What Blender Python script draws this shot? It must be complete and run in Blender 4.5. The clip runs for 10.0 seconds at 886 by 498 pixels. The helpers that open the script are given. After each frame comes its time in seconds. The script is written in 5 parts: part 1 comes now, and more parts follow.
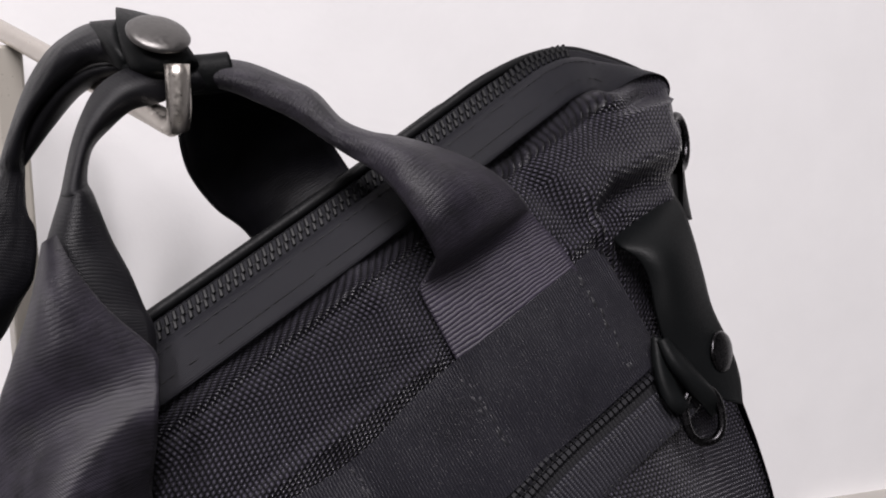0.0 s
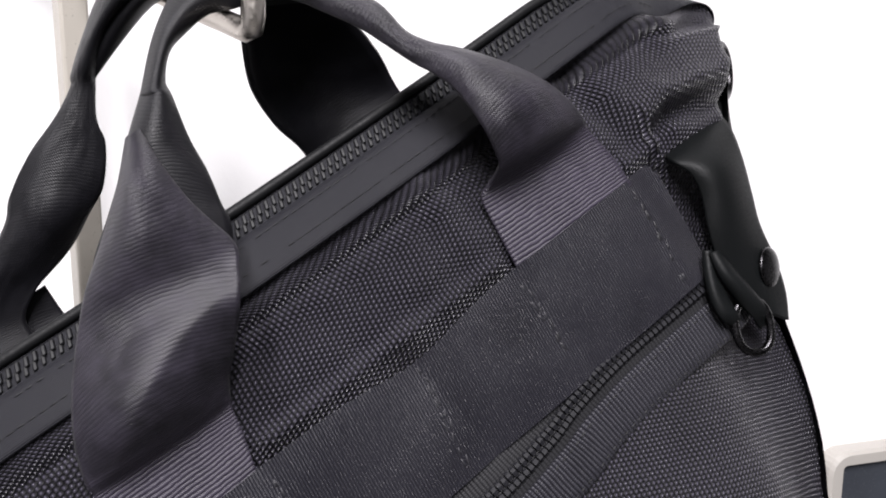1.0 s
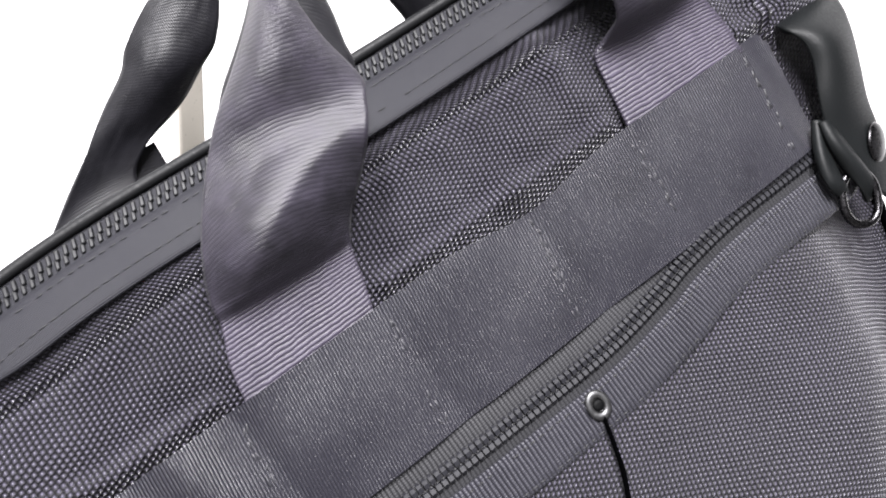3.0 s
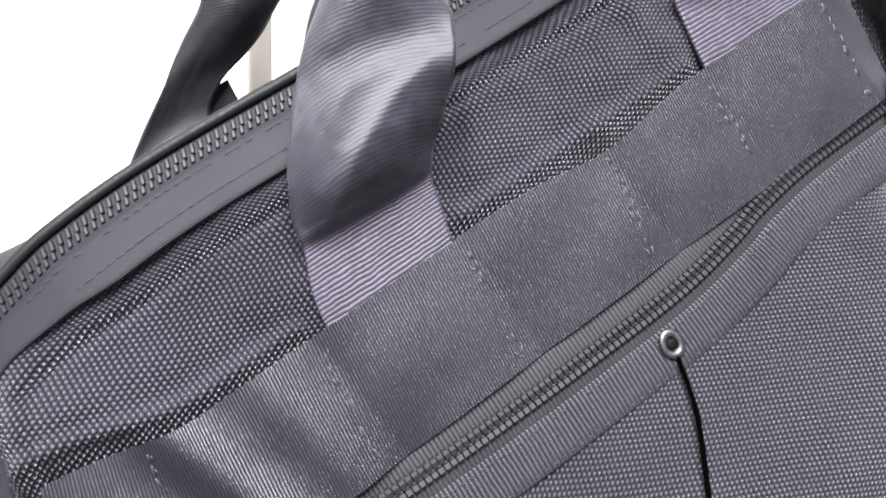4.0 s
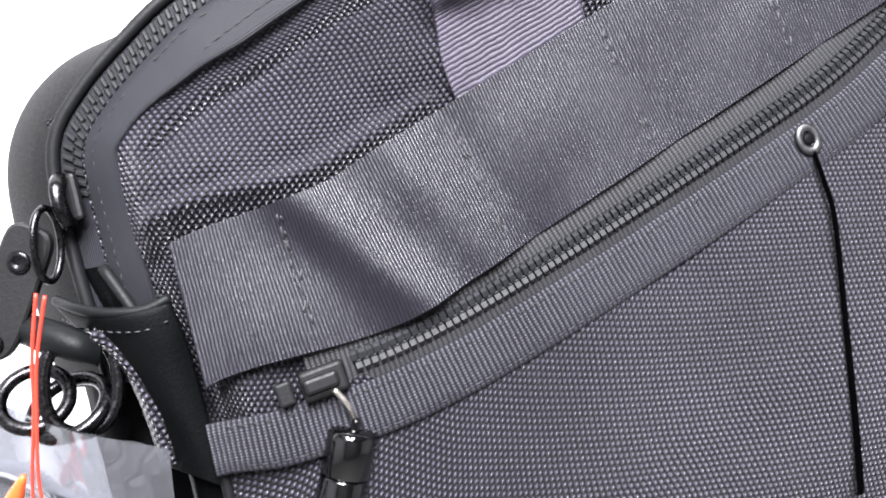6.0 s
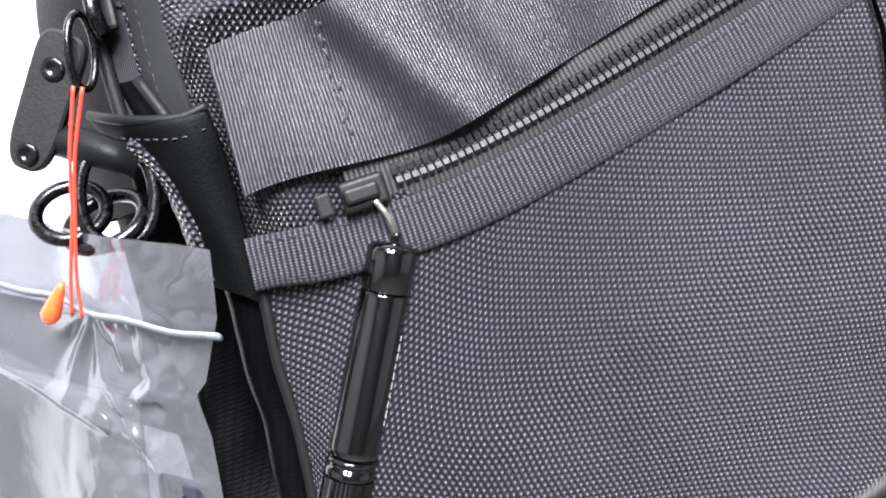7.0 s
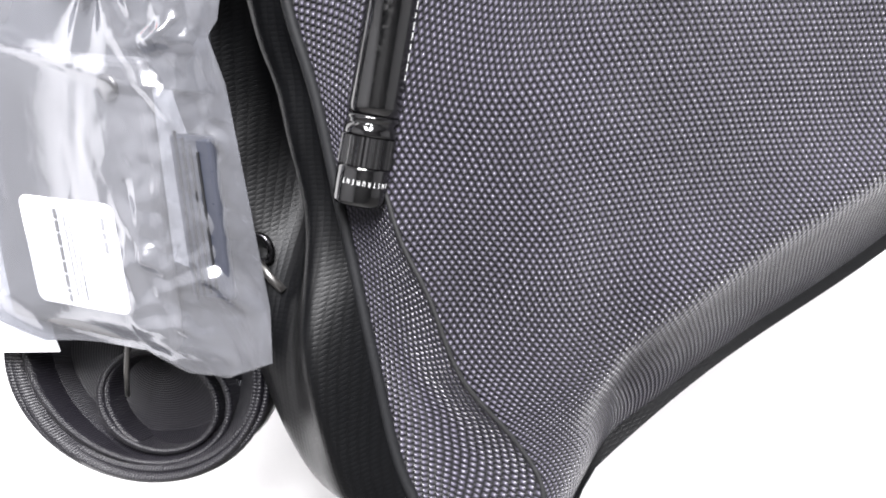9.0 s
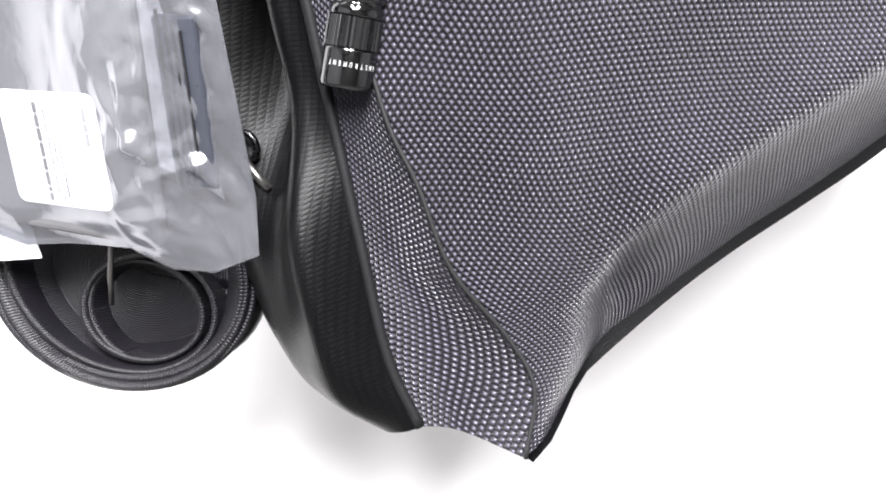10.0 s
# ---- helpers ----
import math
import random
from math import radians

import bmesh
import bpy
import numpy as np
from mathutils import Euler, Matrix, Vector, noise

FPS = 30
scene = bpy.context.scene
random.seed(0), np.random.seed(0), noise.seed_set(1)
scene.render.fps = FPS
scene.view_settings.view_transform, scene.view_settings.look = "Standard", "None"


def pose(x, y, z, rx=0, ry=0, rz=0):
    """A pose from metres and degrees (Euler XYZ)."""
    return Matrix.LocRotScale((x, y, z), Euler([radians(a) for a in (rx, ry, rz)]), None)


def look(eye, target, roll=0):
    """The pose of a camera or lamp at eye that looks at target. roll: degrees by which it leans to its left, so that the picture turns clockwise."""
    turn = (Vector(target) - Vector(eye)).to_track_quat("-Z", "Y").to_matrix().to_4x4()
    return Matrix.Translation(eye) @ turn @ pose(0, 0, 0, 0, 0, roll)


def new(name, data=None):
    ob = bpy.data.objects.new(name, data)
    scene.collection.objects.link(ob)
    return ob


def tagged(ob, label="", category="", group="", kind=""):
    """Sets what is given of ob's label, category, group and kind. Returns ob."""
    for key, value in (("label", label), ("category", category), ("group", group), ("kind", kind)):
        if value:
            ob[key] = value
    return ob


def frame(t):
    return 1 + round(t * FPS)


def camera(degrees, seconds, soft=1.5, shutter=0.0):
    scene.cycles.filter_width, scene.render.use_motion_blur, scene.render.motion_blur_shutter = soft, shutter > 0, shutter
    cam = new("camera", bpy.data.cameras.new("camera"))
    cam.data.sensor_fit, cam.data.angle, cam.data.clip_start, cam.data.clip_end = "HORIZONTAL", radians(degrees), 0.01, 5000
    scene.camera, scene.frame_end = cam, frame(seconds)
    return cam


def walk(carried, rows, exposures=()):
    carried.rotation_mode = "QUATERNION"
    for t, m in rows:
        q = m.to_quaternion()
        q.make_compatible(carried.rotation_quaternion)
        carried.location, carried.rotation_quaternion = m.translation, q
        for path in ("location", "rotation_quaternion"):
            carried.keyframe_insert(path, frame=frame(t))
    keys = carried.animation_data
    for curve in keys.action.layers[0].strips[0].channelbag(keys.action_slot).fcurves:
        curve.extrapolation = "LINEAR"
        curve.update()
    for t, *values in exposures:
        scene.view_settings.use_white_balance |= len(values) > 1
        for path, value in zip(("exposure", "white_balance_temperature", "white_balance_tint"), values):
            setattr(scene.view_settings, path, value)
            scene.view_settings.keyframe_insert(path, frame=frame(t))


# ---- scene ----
cam = camera(52.3, 10.0, soft=1.9)
METRES, EYE, TILT, LEAN, TURN = 0.31, 1.2, -10.0, 0.0, 0.0
ROWS = [
    (0.0, 0.0, 0.0, 0.0, 0.0, 0.0, -0.0),
    (0.5, -0.0315, -0.0188, -0.0402, -0.06, -0.04, -0.06),
    (1.0, -0.0656, -0.0256, -0.0879, -0.11, -0.44, -0.19),
    (1.5, -0.0926, -0.028, -0.1138, 0.23, -0.68, -0.33),
    (2.0, -0.1137, -0.0292, -0.1444, 0.51, -1.4, -0.78),
    (2.5, -0.1319, -0.0283, -0.1805, 1.03, -1.83, -1.08),
    (4.0, -0.213, -0.0405, -0.268, 2.47, -2.88, -2.6),
    (4.5, -0.246, -0.0361, -0.3006, 3.12, -3.29, -3.28),
    (5.0, -0.2666, -0.0343, -0.3382, 3.73, -3.93, -3.74),
    (5.5, -0.2839, -0.0297, -0.3836, 4.03, -4.56, -3.75),
    (7.0, -0.3163, -0.0287, -0.5709, 4.94, -7.96, -3.74),
    (7.5, -0.3238, -0.0281, -0.6282, 4.74, -9.1, -3.69),
    (8.0, -0.3204, -0.0311, -0.6965, 4.82, -10.1, -3.49),
    (8.5, -0.3168, -0.0299, -0.7589, 4.71, -11.12, -2.99),
    (9.0, -0.326, -0.0342, -0.8085, 4.45, -12.2, -2.72),
    (9.5, -0.3211, -0.0422, -0.8483, 3.8, -12.76, -2.65),
    (10.0, -0.3243, -0.0387, -0.8874, 3.56, -13.42, -2.6),
]
EXPOSURES = [(0.0, 0.12, 6620, 15), (0.5, 0.42, 6500, 15), (1.0, 0.86, 6500, 13), (2.5, 1.97, 6500, 11), (4.0, 2.42, 6400, 11), (5.5, 2.47, 6310, 11), (7.5, 2.6, 6320, 11), (8.5, 2.76, 6400, 10), (10.0, 2.8, 6500, 10)]
walk(cam, [(t, pose(0, 0, EYE, TILT, LEAN, TURN) @ pose(METRES * x, METRES * y, METRES * z, 90 + pitch, roll, yaw)) for t, x, y, z, yaw, pitch, roll in ROWS], EXPOSURES)

# ---- light: a shop with two long ceiling panels and unseen grey walls ----
world = bpy.data.worlds.new("world")
scene.world = world
world.use_nodes = True
world.node_tree.nodes["Background"].inputs[0].default_value = (0.9, 0.95, 1.0, 1)
world.node_tree.nodes["Background"].inputs[1].default_value = 0.3


def area_lamp(name, place, target, sx, sy, watts, colour):
    data = bpy.data.lights.new(name, "AREA")
    data.shape, data.size, data.size_y, data.energy, data.color = "RECTANGLE", sx, sy, watts, colour
    ob = new(name, data)
    ob.matrix_world = look(place, target)
    return ob


area_lamp("ceiling_lamp", (-0.35, -1.2, 2.49), (-0.35, -1.2, 0), 0.2, 1.6, 35, (1.0, 0.985, 1.0))
area_lamp("ceiling_lamp", (0.25, -1.2, 2.49), (0.25, -1.2, 0), 0.2, 1.6, 43, (1.0, 0.985, 1.0))


# ---- materials ----
class Nodes:
    """A small builder for node materials."""

    def __init__(self, name):
        self.mat = bpy.data.materials.new(name)
        self.mat.use_nodes = True
        self.nt = self.mat.node_tree
        self.bsdf = self.nt.nodes["Principled BSDF"]
        self.out = self.nt.nodes["Material Output"]

    def node(self, kind):
        return self.nt.nodes.new(kind)

    def put(self, socket, value):
        if isinstance(value, bpy.types.NodeSocket):
            self.nt.links.new(value, socket)
        else:
            socket.default_value = value

    def math(self, op, a, b=0.0, c=0.0):
        nd = self.node("ShaderNodeMath")
        nd.operation = op
        for i, value in enumerate((a, b, c)):
            self.put(nd.inputs[i], value)
        return nd.outputs[0]

    def uv(self):
        nd = self.node("ShaderNodeUVMap")
        nd.uv_map = "UVMap"
        xyz = self.node("ShaderNodeSeparateXYZ")
        self.nt.links.new(nd.outputs[0], xyz.inputs[0])
        return xyz.outputs[0], xyz.outputs[1]

    def noise(self, scale, detail=3.0, rough=0.55):
        co = self.node("ShaderNodeTexCoord")
        nd = self.node("ShaderNodeTexNoise")
        nd.inputs["Scale"].default_value, nd.inputs["Detail"].default_value, nd.inputs["Roughness"].default_value = scale, detail, rough
        self.nt.links.new(co.outputs["Object"], nd.inputs["Vector"])
        return nd.outputs[0]

    def ramp(self, value, a, b, lo=0.0, hi=1.0):
        nd = self.node("ShaderNodeMapRange")
        self.put(nd.inputs[0], value)
        nd.inputs[1].default_value, nd.inputs[2].default_value = lo, hi
        nd.inputs[3].default_value, nd.inputs[4].default_value = a, b
        return nd.outputs[0]

    def mix(self, fac, a, b):
        nd = self.node("ShaderNodeMix")
        nd.data_type = "RGBA"
        self.put(nd.inputs[0], fac)
        self.put(nd.inputs[6], (*a, 1) if isinstance(a, tuple) else a)
        self.put(nd.inputs[7], (*b, 1) if isinstance(b, tuple) else b)
        return nd.outputs[2]

    def bump(self, height, distance, strength=1.0):
        nd = self.node("ShaderNodeBump")
        nd.inputs["Distance"].default_value, nd.inputs["Strength"].default_value = distance, strength
        self.put(nd.inputs["Height"], height)
        self.put(self.bsdf.inputs["Normal"], nd.outputs[0])

    def set(self, **values):
        for key, value in values.items():
            self.put(self.bsdf.inputs[key.replace("_", " ")], value)
        return self


def weave_material(name, px, py, dark, light, depth, rough=0.5, sheen=0.25, spec=0.22, skew=0.22):
    """Ballistic nylon: columns of upright lens-shaped floats, every other column set over by half."""
    n = Nodes(name)
    u, v = n.uv()
    wob = n.math("MULTIPLY", n.math("SUBTRACT", n.noise(60), 0.5), 0.0012)
    x = n.math("DIVIDE", n.math("SUBTRACT", n.math("ADD", u, wob), n.math("MULTIPLY", v, skew)), px)
    col = n.math("FLOOR", x)
    y = n.math("ADD", n.math("DIVIDE", n.math("ADD", v, wob), py), n.math("ADD", n.math("MULTIPLY", col, 0.5), n.math("MULTIPLY", n.math("FRACT", x), 0.25)))
    sx = n.math("POWER", n.math("SINE", n.math("MULTIPLY", n.math("FRACT", x), math.pi)), 0.75)
    sy = n.math("POWER", n.math("SINE", n.math("MULTIPLY", n.math("FRACT", y), math.pi)), 0.6)
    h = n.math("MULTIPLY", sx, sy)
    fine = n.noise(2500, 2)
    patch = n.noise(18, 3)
    # gaps darkened and crests lightened in the colour, as shade and glint
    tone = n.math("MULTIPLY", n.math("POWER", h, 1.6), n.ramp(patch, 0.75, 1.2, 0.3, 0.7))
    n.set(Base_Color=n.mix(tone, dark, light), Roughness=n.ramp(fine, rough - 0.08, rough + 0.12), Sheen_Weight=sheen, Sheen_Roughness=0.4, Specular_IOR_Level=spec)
    n.bump(n.math("ADD", h, n.math("MULTIPLY", fine, 0.12)), depth)
    return n.mat


def rib_material(name, pitch, across, dark, light, depth, rough=0.42, sheen=0.2, fleck=0.0, aniso=0.0, blotch=0.25, fade=None, spec=0.25):
    """Ribbed or twill tape; across: ribs run over the width (along u) or along the length."""
    n = Nodes(name)
    u, v = n.uv()
    a, b = (v, u) if across else (u, v)
    wob = n.math("MULTIPLY", n.math("SUBTRACT", n.noise(90), 0.5), pitch * 0.7)
    s = n.math("ABSOLUTE", n.math("SINE", n.math("MULTIPLY", n.math("ADD", a, wob), math.pi / pitch)))
    cross = n.math("ABSOLUTE", n.math("SINE", n.math("MULTIPLY", b, math.pi / (pitch * 0.55))))
    h = n.math("ADD", n.math("POWER", s, 0.6), n.math("MULTIPLY", cross, 0.18))
    if fade:
        h = n.math("MULTIPLY", h, n.ramp(b if not across else v, 1.0, 0.19, fade[0], fade[1]))
    fine = n.noise(2200 if fleck else 3000, 2)
    patch = n.noise(35, 4)
    tone = n.math("MULTIPLY", h, n.ramp(patch, 1 - blotch, 1 + blotch, 0.3, 0.7))
    if fleck:
        tone = n.math("ADD", tone, n.math("MULTIPLY", n.math("GREATER_THAN", n.noise(1400, 1), 0.6), fleck))
    n.set(Base_Color=n.mix(tone, dark, light), Roughness=n.ramp(patch, rough - 0.15 * blotch, rough + 0.3 * blotch, 0.2, 0.8), Sheen_Weight=sheen, Sheen_Roughness=0.35, Specular_IOR_Level=spec, Anisotropic=aniso)
    n.bump(n.math("ADD", h, n.math("MULTIPLY", fine, 0.2 + 0.8 * fleck)), depth)
    return n.mat


def webbing_material(name, pitch, dark, light, depth, rough, spec, fade):
    """Satin handle webbing: cross ribs that flatten out along the length, over a fine twill."""
    n = Nodes(name)
    u, v = n.uv()
    wob = n.math("MULTIPLY", n.math("SUBTRACT", n.noise(160, 3), 0.5), pitch * 1.1)
    rib = n.math("POWER", n.math("ABSOLUTE", n.math("SINE", n.math("MULTIPLY", n.math("ADD", v, wob), math.pi / pitch))), 0.7)
    twill = n.math("ABSOLUTE", n.math("SINE", n.math("MULTIPLY", n.math("ADD", u, n.math("MULTIPLY", v, 0.6)), math.pi / 0.0005)))
    amount = n.ramp(v, 1.0, 0.2, fade[0], fade[1])
    patch, worn, fine = n.noise(45, 4), n.noise(140, 4, 0.65), n.noise(2500, 2)
    # the amount term lightens the sewn end, its sheen put into the colour
    tone = n.math("ADD", n.math("MULTIPLY", n.math("SUBTRACT", rib, 0.65), n.math("MULTIPLY", amount, 0.5)), n.math("ADD", n.ramp(patch, 0.04, 0.22, 0.3, 0.7), n.math("MULTIPLY", amount, 0.55)))
    tone = n.math("ADD", tone, n.math("ADD", n.ramp(worn, -0.14, 0.18, 0.3, 0.7), n.ramp(twill, -0.1, 0.08)))
    n.set(Base_Color=n.mix(tone, dark, light), Roughness=n.ramp(worn, rough - 0.03, rough + 0.06, 0.25, 0.75), Specular_IOR_Level=spec, Sheen_Weight=0.04, Sheen_Roughness=0.35)
    n.bump(n.math("ADD", n.math("MULTIPLY", rib, amount), n.math("ADD", n.math("MULTIPLY", twill, 0.2), n.math("MULTIPLY", fine, 0.15))), depth)
    return n.mat


def plain_material(name, colour, rough, metal=0.0, grain=800.0, relief=0.00006, spread=0.15, coat=0.0, other=None, spec=0.5):
    n = Nodes(name)
    big, small = n.noise(25, 4), n.noise(grain, 3)
    low = tuple(c * (1 - spread) for c in colour)
    high = other or tuple(min(1, c * (1 + spread)) for c in colour)
    n.set(Base_Color=n.mix(n.ramp(big, 0, 1, 0.3, 0.7), low, high), Roughness=n.ramp(small, max(0.03, rough - 0.08), rough + 0.1, 0.3, 0.7), Metallic=metal, Coat_Weight=coat, Specular_IOR_Level=spec)
    if relief:
        n.bump(n.math("ADD", small, n.math("MULTIPLY", big, 0.5)), relief)
    return n.mat


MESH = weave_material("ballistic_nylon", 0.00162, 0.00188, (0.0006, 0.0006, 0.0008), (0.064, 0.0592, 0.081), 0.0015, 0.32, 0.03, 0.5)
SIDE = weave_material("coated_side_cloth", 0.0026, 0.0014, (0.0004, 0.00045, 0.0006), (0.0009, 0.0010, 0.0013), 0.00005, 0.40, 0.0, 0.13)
TAPE = rib_material("binding_tape", 0.0005, True, (0.0028, 0.0028, 0.0044), (0.0066, 0.0066, 0.0102), 0.00010, 0.55, 0.03, fleck=0.12)
BINDING = rib_material("pocket_binding_tape", 0.0015, False, (0.0030, 0.0030, 0.0042), (0.0210, 0.0205, 0.0270), 0.0006, 0.46, 0.03, spec=0.35)
BELT = rib_material("belt_webbing", 0.0010, False, (0.0019, 0.0018, 0.0029), (0.0090, 0.0085, 0.0132), 0.00017, 0.34, 0.03, 0.7, blotch=0.35, spec=0.44)
HANDLE = webbing_material("handle_webbing", 0.0014, (0.0017, 0.0016, 0.0027), (0.0415, 0.0352, 0.0530), 0.00030, 0.43, 0.42, (0.027, 0.036))
# same webbing again, darker in colour for the shade on far and folded parts
HANDLE_SHADED = webbing_material("handle_webbing_shaded", 0.0012, (0.0022, 0.0022, 0.0031), (0.0100, 0.0095, 0.0130), 0.0002, 0.42, 0.3, (-0.2, -0.1))
# LEATHER again, darkened in colour for the shade on the side cap
LEATHER_SHADED = plain_material("black_leather_shaded", (0.0012, 0.0014, 0.0016), 0.55, grain=1300, relief=0.00014, spec=0.08)
LEATHER = plain_material("black_leather", (0.0034, 0.0040, 0.0043), 0.5, grain=1500, relief=0.0001, spec=0.16)
# grey leather lightened in colour, for faces that catch the light
PULL = plain_material("lit_grey_leather", (0.0085, 0.0086, 0.009), 0.5, grain=1200, relief=0.00012, spread=0.3, spec=0.25)
DULL = plain_material("dull_black_cloth", (0.0012, 0.0013, 0.0015), 0.6, grain=1500, relief=0.0001, spec=0.09)
THREAD = plain_material("grey_thread", (0.016, 0.0157, 0.019), 0.5, grain=3000, spread=0.5)
THREAD_DARK = plain_material("dark_thread", (0.0018, 0.0018, 0.0022), 0.55, grain=3000, spread=0.3)
PLASTIC = plain_material("zip_plastic", (0.0055, 0.0057, 0.0066), 0.55, grain=900, relief=0.00003, spec=0.3)
COIL = plain_material("zip_coil", (0.010, 0.010, 0.0125), 0.45, grain=900, relief=0.00003, spec=0.28)
PIPING = plain_material("piping_rubber", (0.0045, 0.0047, 0.0053), 0.55, grain=1200, spec=0.2)
BLACK_METAL = plain_material("black_nickel", (0.035, 0.034, 0.036), 0.26, 1.0, relief=0)
SLIDER = plain_material("black_slider_paint", (0.0045, 0.0045, 0.005), 0.5, relief=0.00002, spec=0.22)
EYELET = plain_material("dull_grey_metal", (0.1, 0.1, 0.102), 0.45, 1.0, relief=0.00002)
GUN_METAL = plain_material("gun_metal", (0.15, 0.145, 0.14), 0.42, 1.0, relief=0.00002)
NICKEL = plain_material("satin_nickel", (0.62, 0.58, 0.53), 0.34, 1.0, relief=0.00002, spread=0.08)
ANODISED = plain_material("black_anodised", (0.0005, 0.0005, 0.0006), 0.1, 0.0, relief=0, spec=0.75)
PRINT_GLINT = plain_material("white_print_and_glint", (0.38, 0.38, 0.38), 0.5, relief=0)
PAPER = plain_material("label_paper", (0.75, 0.75, 0.75), 0.55, relief=0.00002, spread=0.04)
INK = plain_material("grey_ink", (0.07, 0.07, 0.075), 0.6, relief=0)
CORD = plain_material("red_cord", (0.75, 0.045, 0.025), 0.45, grain=3000)
BEAD = plain_material("orange_bead", (0.85, 0.1, 0.02), 0.3, relief=0)
CARD = plain_material("grey_card", (0.08, 0.08, 0.084), 0.4, spread=0.2)
BACKING = plain_material("slate_card", (0.035, 0.037, 0.043), 0.45, spread=0.3)
BOOKLET = plain_material("dark_booklet", (0.02, 0.022, 0.03), 0.35)
# unseen room surfaces (all but WALL): darkened to cut bounce light
WALL_FAR = plain_material("dark_unseen_wall", (0.06, 0.06, 0.06), 0.7, grain=40, spread=0.3)
WALL = plain_material("white_wall_paint", (0.82, 0.815, 0.815), 0.6, grain=300, relief=0.0001, spread=0.02)
CEILING = plain_material("ceiling_board", (0.25, 0.25, 0.25), 0.8, grain=40, spread=0.2)
WALL_SIDE = plain_material("grey_side_wall", (0.26, 0.26, 0.265), 0.7, grain=40, spread=0.2)
FLOOR = plain_material("dark_unseen_floor", (0.09, 0.088, 0.085), 0.5, grain=60, spread=0.1)
RACK_PAINT = plain_material("cream_rack_paint", (0.46, 0.43, 0.38), 0.35, 0.2, relief=0.00002, spread=0.06)
FRAME_WHITE = plain_material("cream_plastic", (0.4, 0.38, 0.35), 0.4, relief=0, spread=0.04)
SCREEN = plain_material("dark_panel", (0.04, 0.045, 0.055), 0.2, relief=0)
STRAP = rib_material("strap_webbing", 0.0009, True, (0.0009, 0.0008, 0.0012), (0.0038, 0.0034, 0.0051), 0.0002, 0.36, 0.02, spec=0.3)


def film_material():
    n = Nodes("clear_film")
    clear = n.node("ShaderNodeBsdfTransparent")
    clear.inputs[0].default_value = (0.47, 0.48, 0.51, 1)
    gloss = n.node("ShaderNodeBsdfGlossy")
    gloss.inputs["Roughness"].default_value = 0.17
    gloss.inputs["Color"].default_value = (0.95, 0.96, 1, 1)
    milk = n.node("ShaderNodeBsdfDiffuse")
    milk.inputs["Color"].default_value = (0.19, 0.193, 0.21, 1)
    rim = n.node("ShaderNodeLayerWeight")
    rim.inputs["Blend"].default_value = 0.35
    crease = n.noise(40, 2, 0.5)
    bump = n.node("ShaderNodeBump")
    bump.inputs["Distance"].default_value = 0.0004
    facet = n.node("ShaderNodeTexVoronoi")
    facet.inputs["Scale"].default_value = 75
    n.nt.links.new(n.node("ShaderNodeTexCoord").outputs["Object"], facet.inputs["Vector"])
    n.put(bump.inputs["Height"], n.math("ADD", n.math("ADD", n.noise(38, 2), n.math("MULTIPLY", n.noise(190, 3), 0.35)), n.math("MULTIPLY", facet.outputs["Distance"], n.ramp(n.noise(14, 1), 0.0, 2.2, 0.45, 0.65))))
    n.put(gloss.inputs["Normal"], bump.outputs[0])
    m1, m2 = n.node("ShaderNodeMixShader"), n.node("ShaderNodeMixShader")
    n.put(m1.inputs[0], n.ramp(crease, 0.15, 0.23, 0.35, 0.75))
    n.nt.links.new(clear.outputs[0], m1.inputs[1])
    n.nt.links.new(milk.outputs[0], m1.inputs[2])
    n.put(m2.inputs[0], n.math("ADD", n.math("MULTIPLY", rim.outputs["Facing"], 0.2), 0.085))
    n.nt.links.new(m1.outputs[0], m2.inputs[1])
    n.nt.links.new(gloss.outputs[0], m2.inputs[2])
    n.nt.links.new(m2.outputs[0], n.out.inputs[0])
    return n.mat


FILM = film_material()


# ---- mesh helpers ----
def mesh_object(name, verts, faces, material, parent=None, label="", uvs=None, smooth=True):
    me = bpy.data.meshes.new(name)
    me.from_pydata([tuple(map(float, p)) for p in verts], [], faces)
    if uvs is not None:
        layer = me.uv_layers.new(name="UVMap")
        idx = np.zeros(len(me.loops), dtype=np.int32)
        me.loops.foreach_get("vertex_index", idx)
        layer.data.foreach_set("uv", np.asarray(uvs, dtype=np.float32)[idx].ravel())
    me.materials.append(material)
    if smooth:
        me.polygons.foreach_set("use_smooth", [True] * len(me.polygons))
    me.update()
    ob = new(name, me)
    if parent is not None:
        ob.parent = parent
    if label:
        ob["label"] = label
    return ob


def part(name, bm, material, parent, label="", smooth=False):
    me = bpy.data.meshes.new(name)
    bm.to_mesh(me)
    bm.free()
    me.materials.append(material)
    if smooth:
        me.polygons.foreach_set("use_smooth", [True] * len(me.polygons))
    ob = new(name, me)
    if parent is not None:
        ob.parent = parent
    if label:
        ob["label"] = label
    return ob


def solid(ob, thickness, offset=-1.0):
    mod = ob.modifiers.new("thickness", "SOLIDIFY")
    mod.thickness, mod.offset = thickness, offset
    return ob


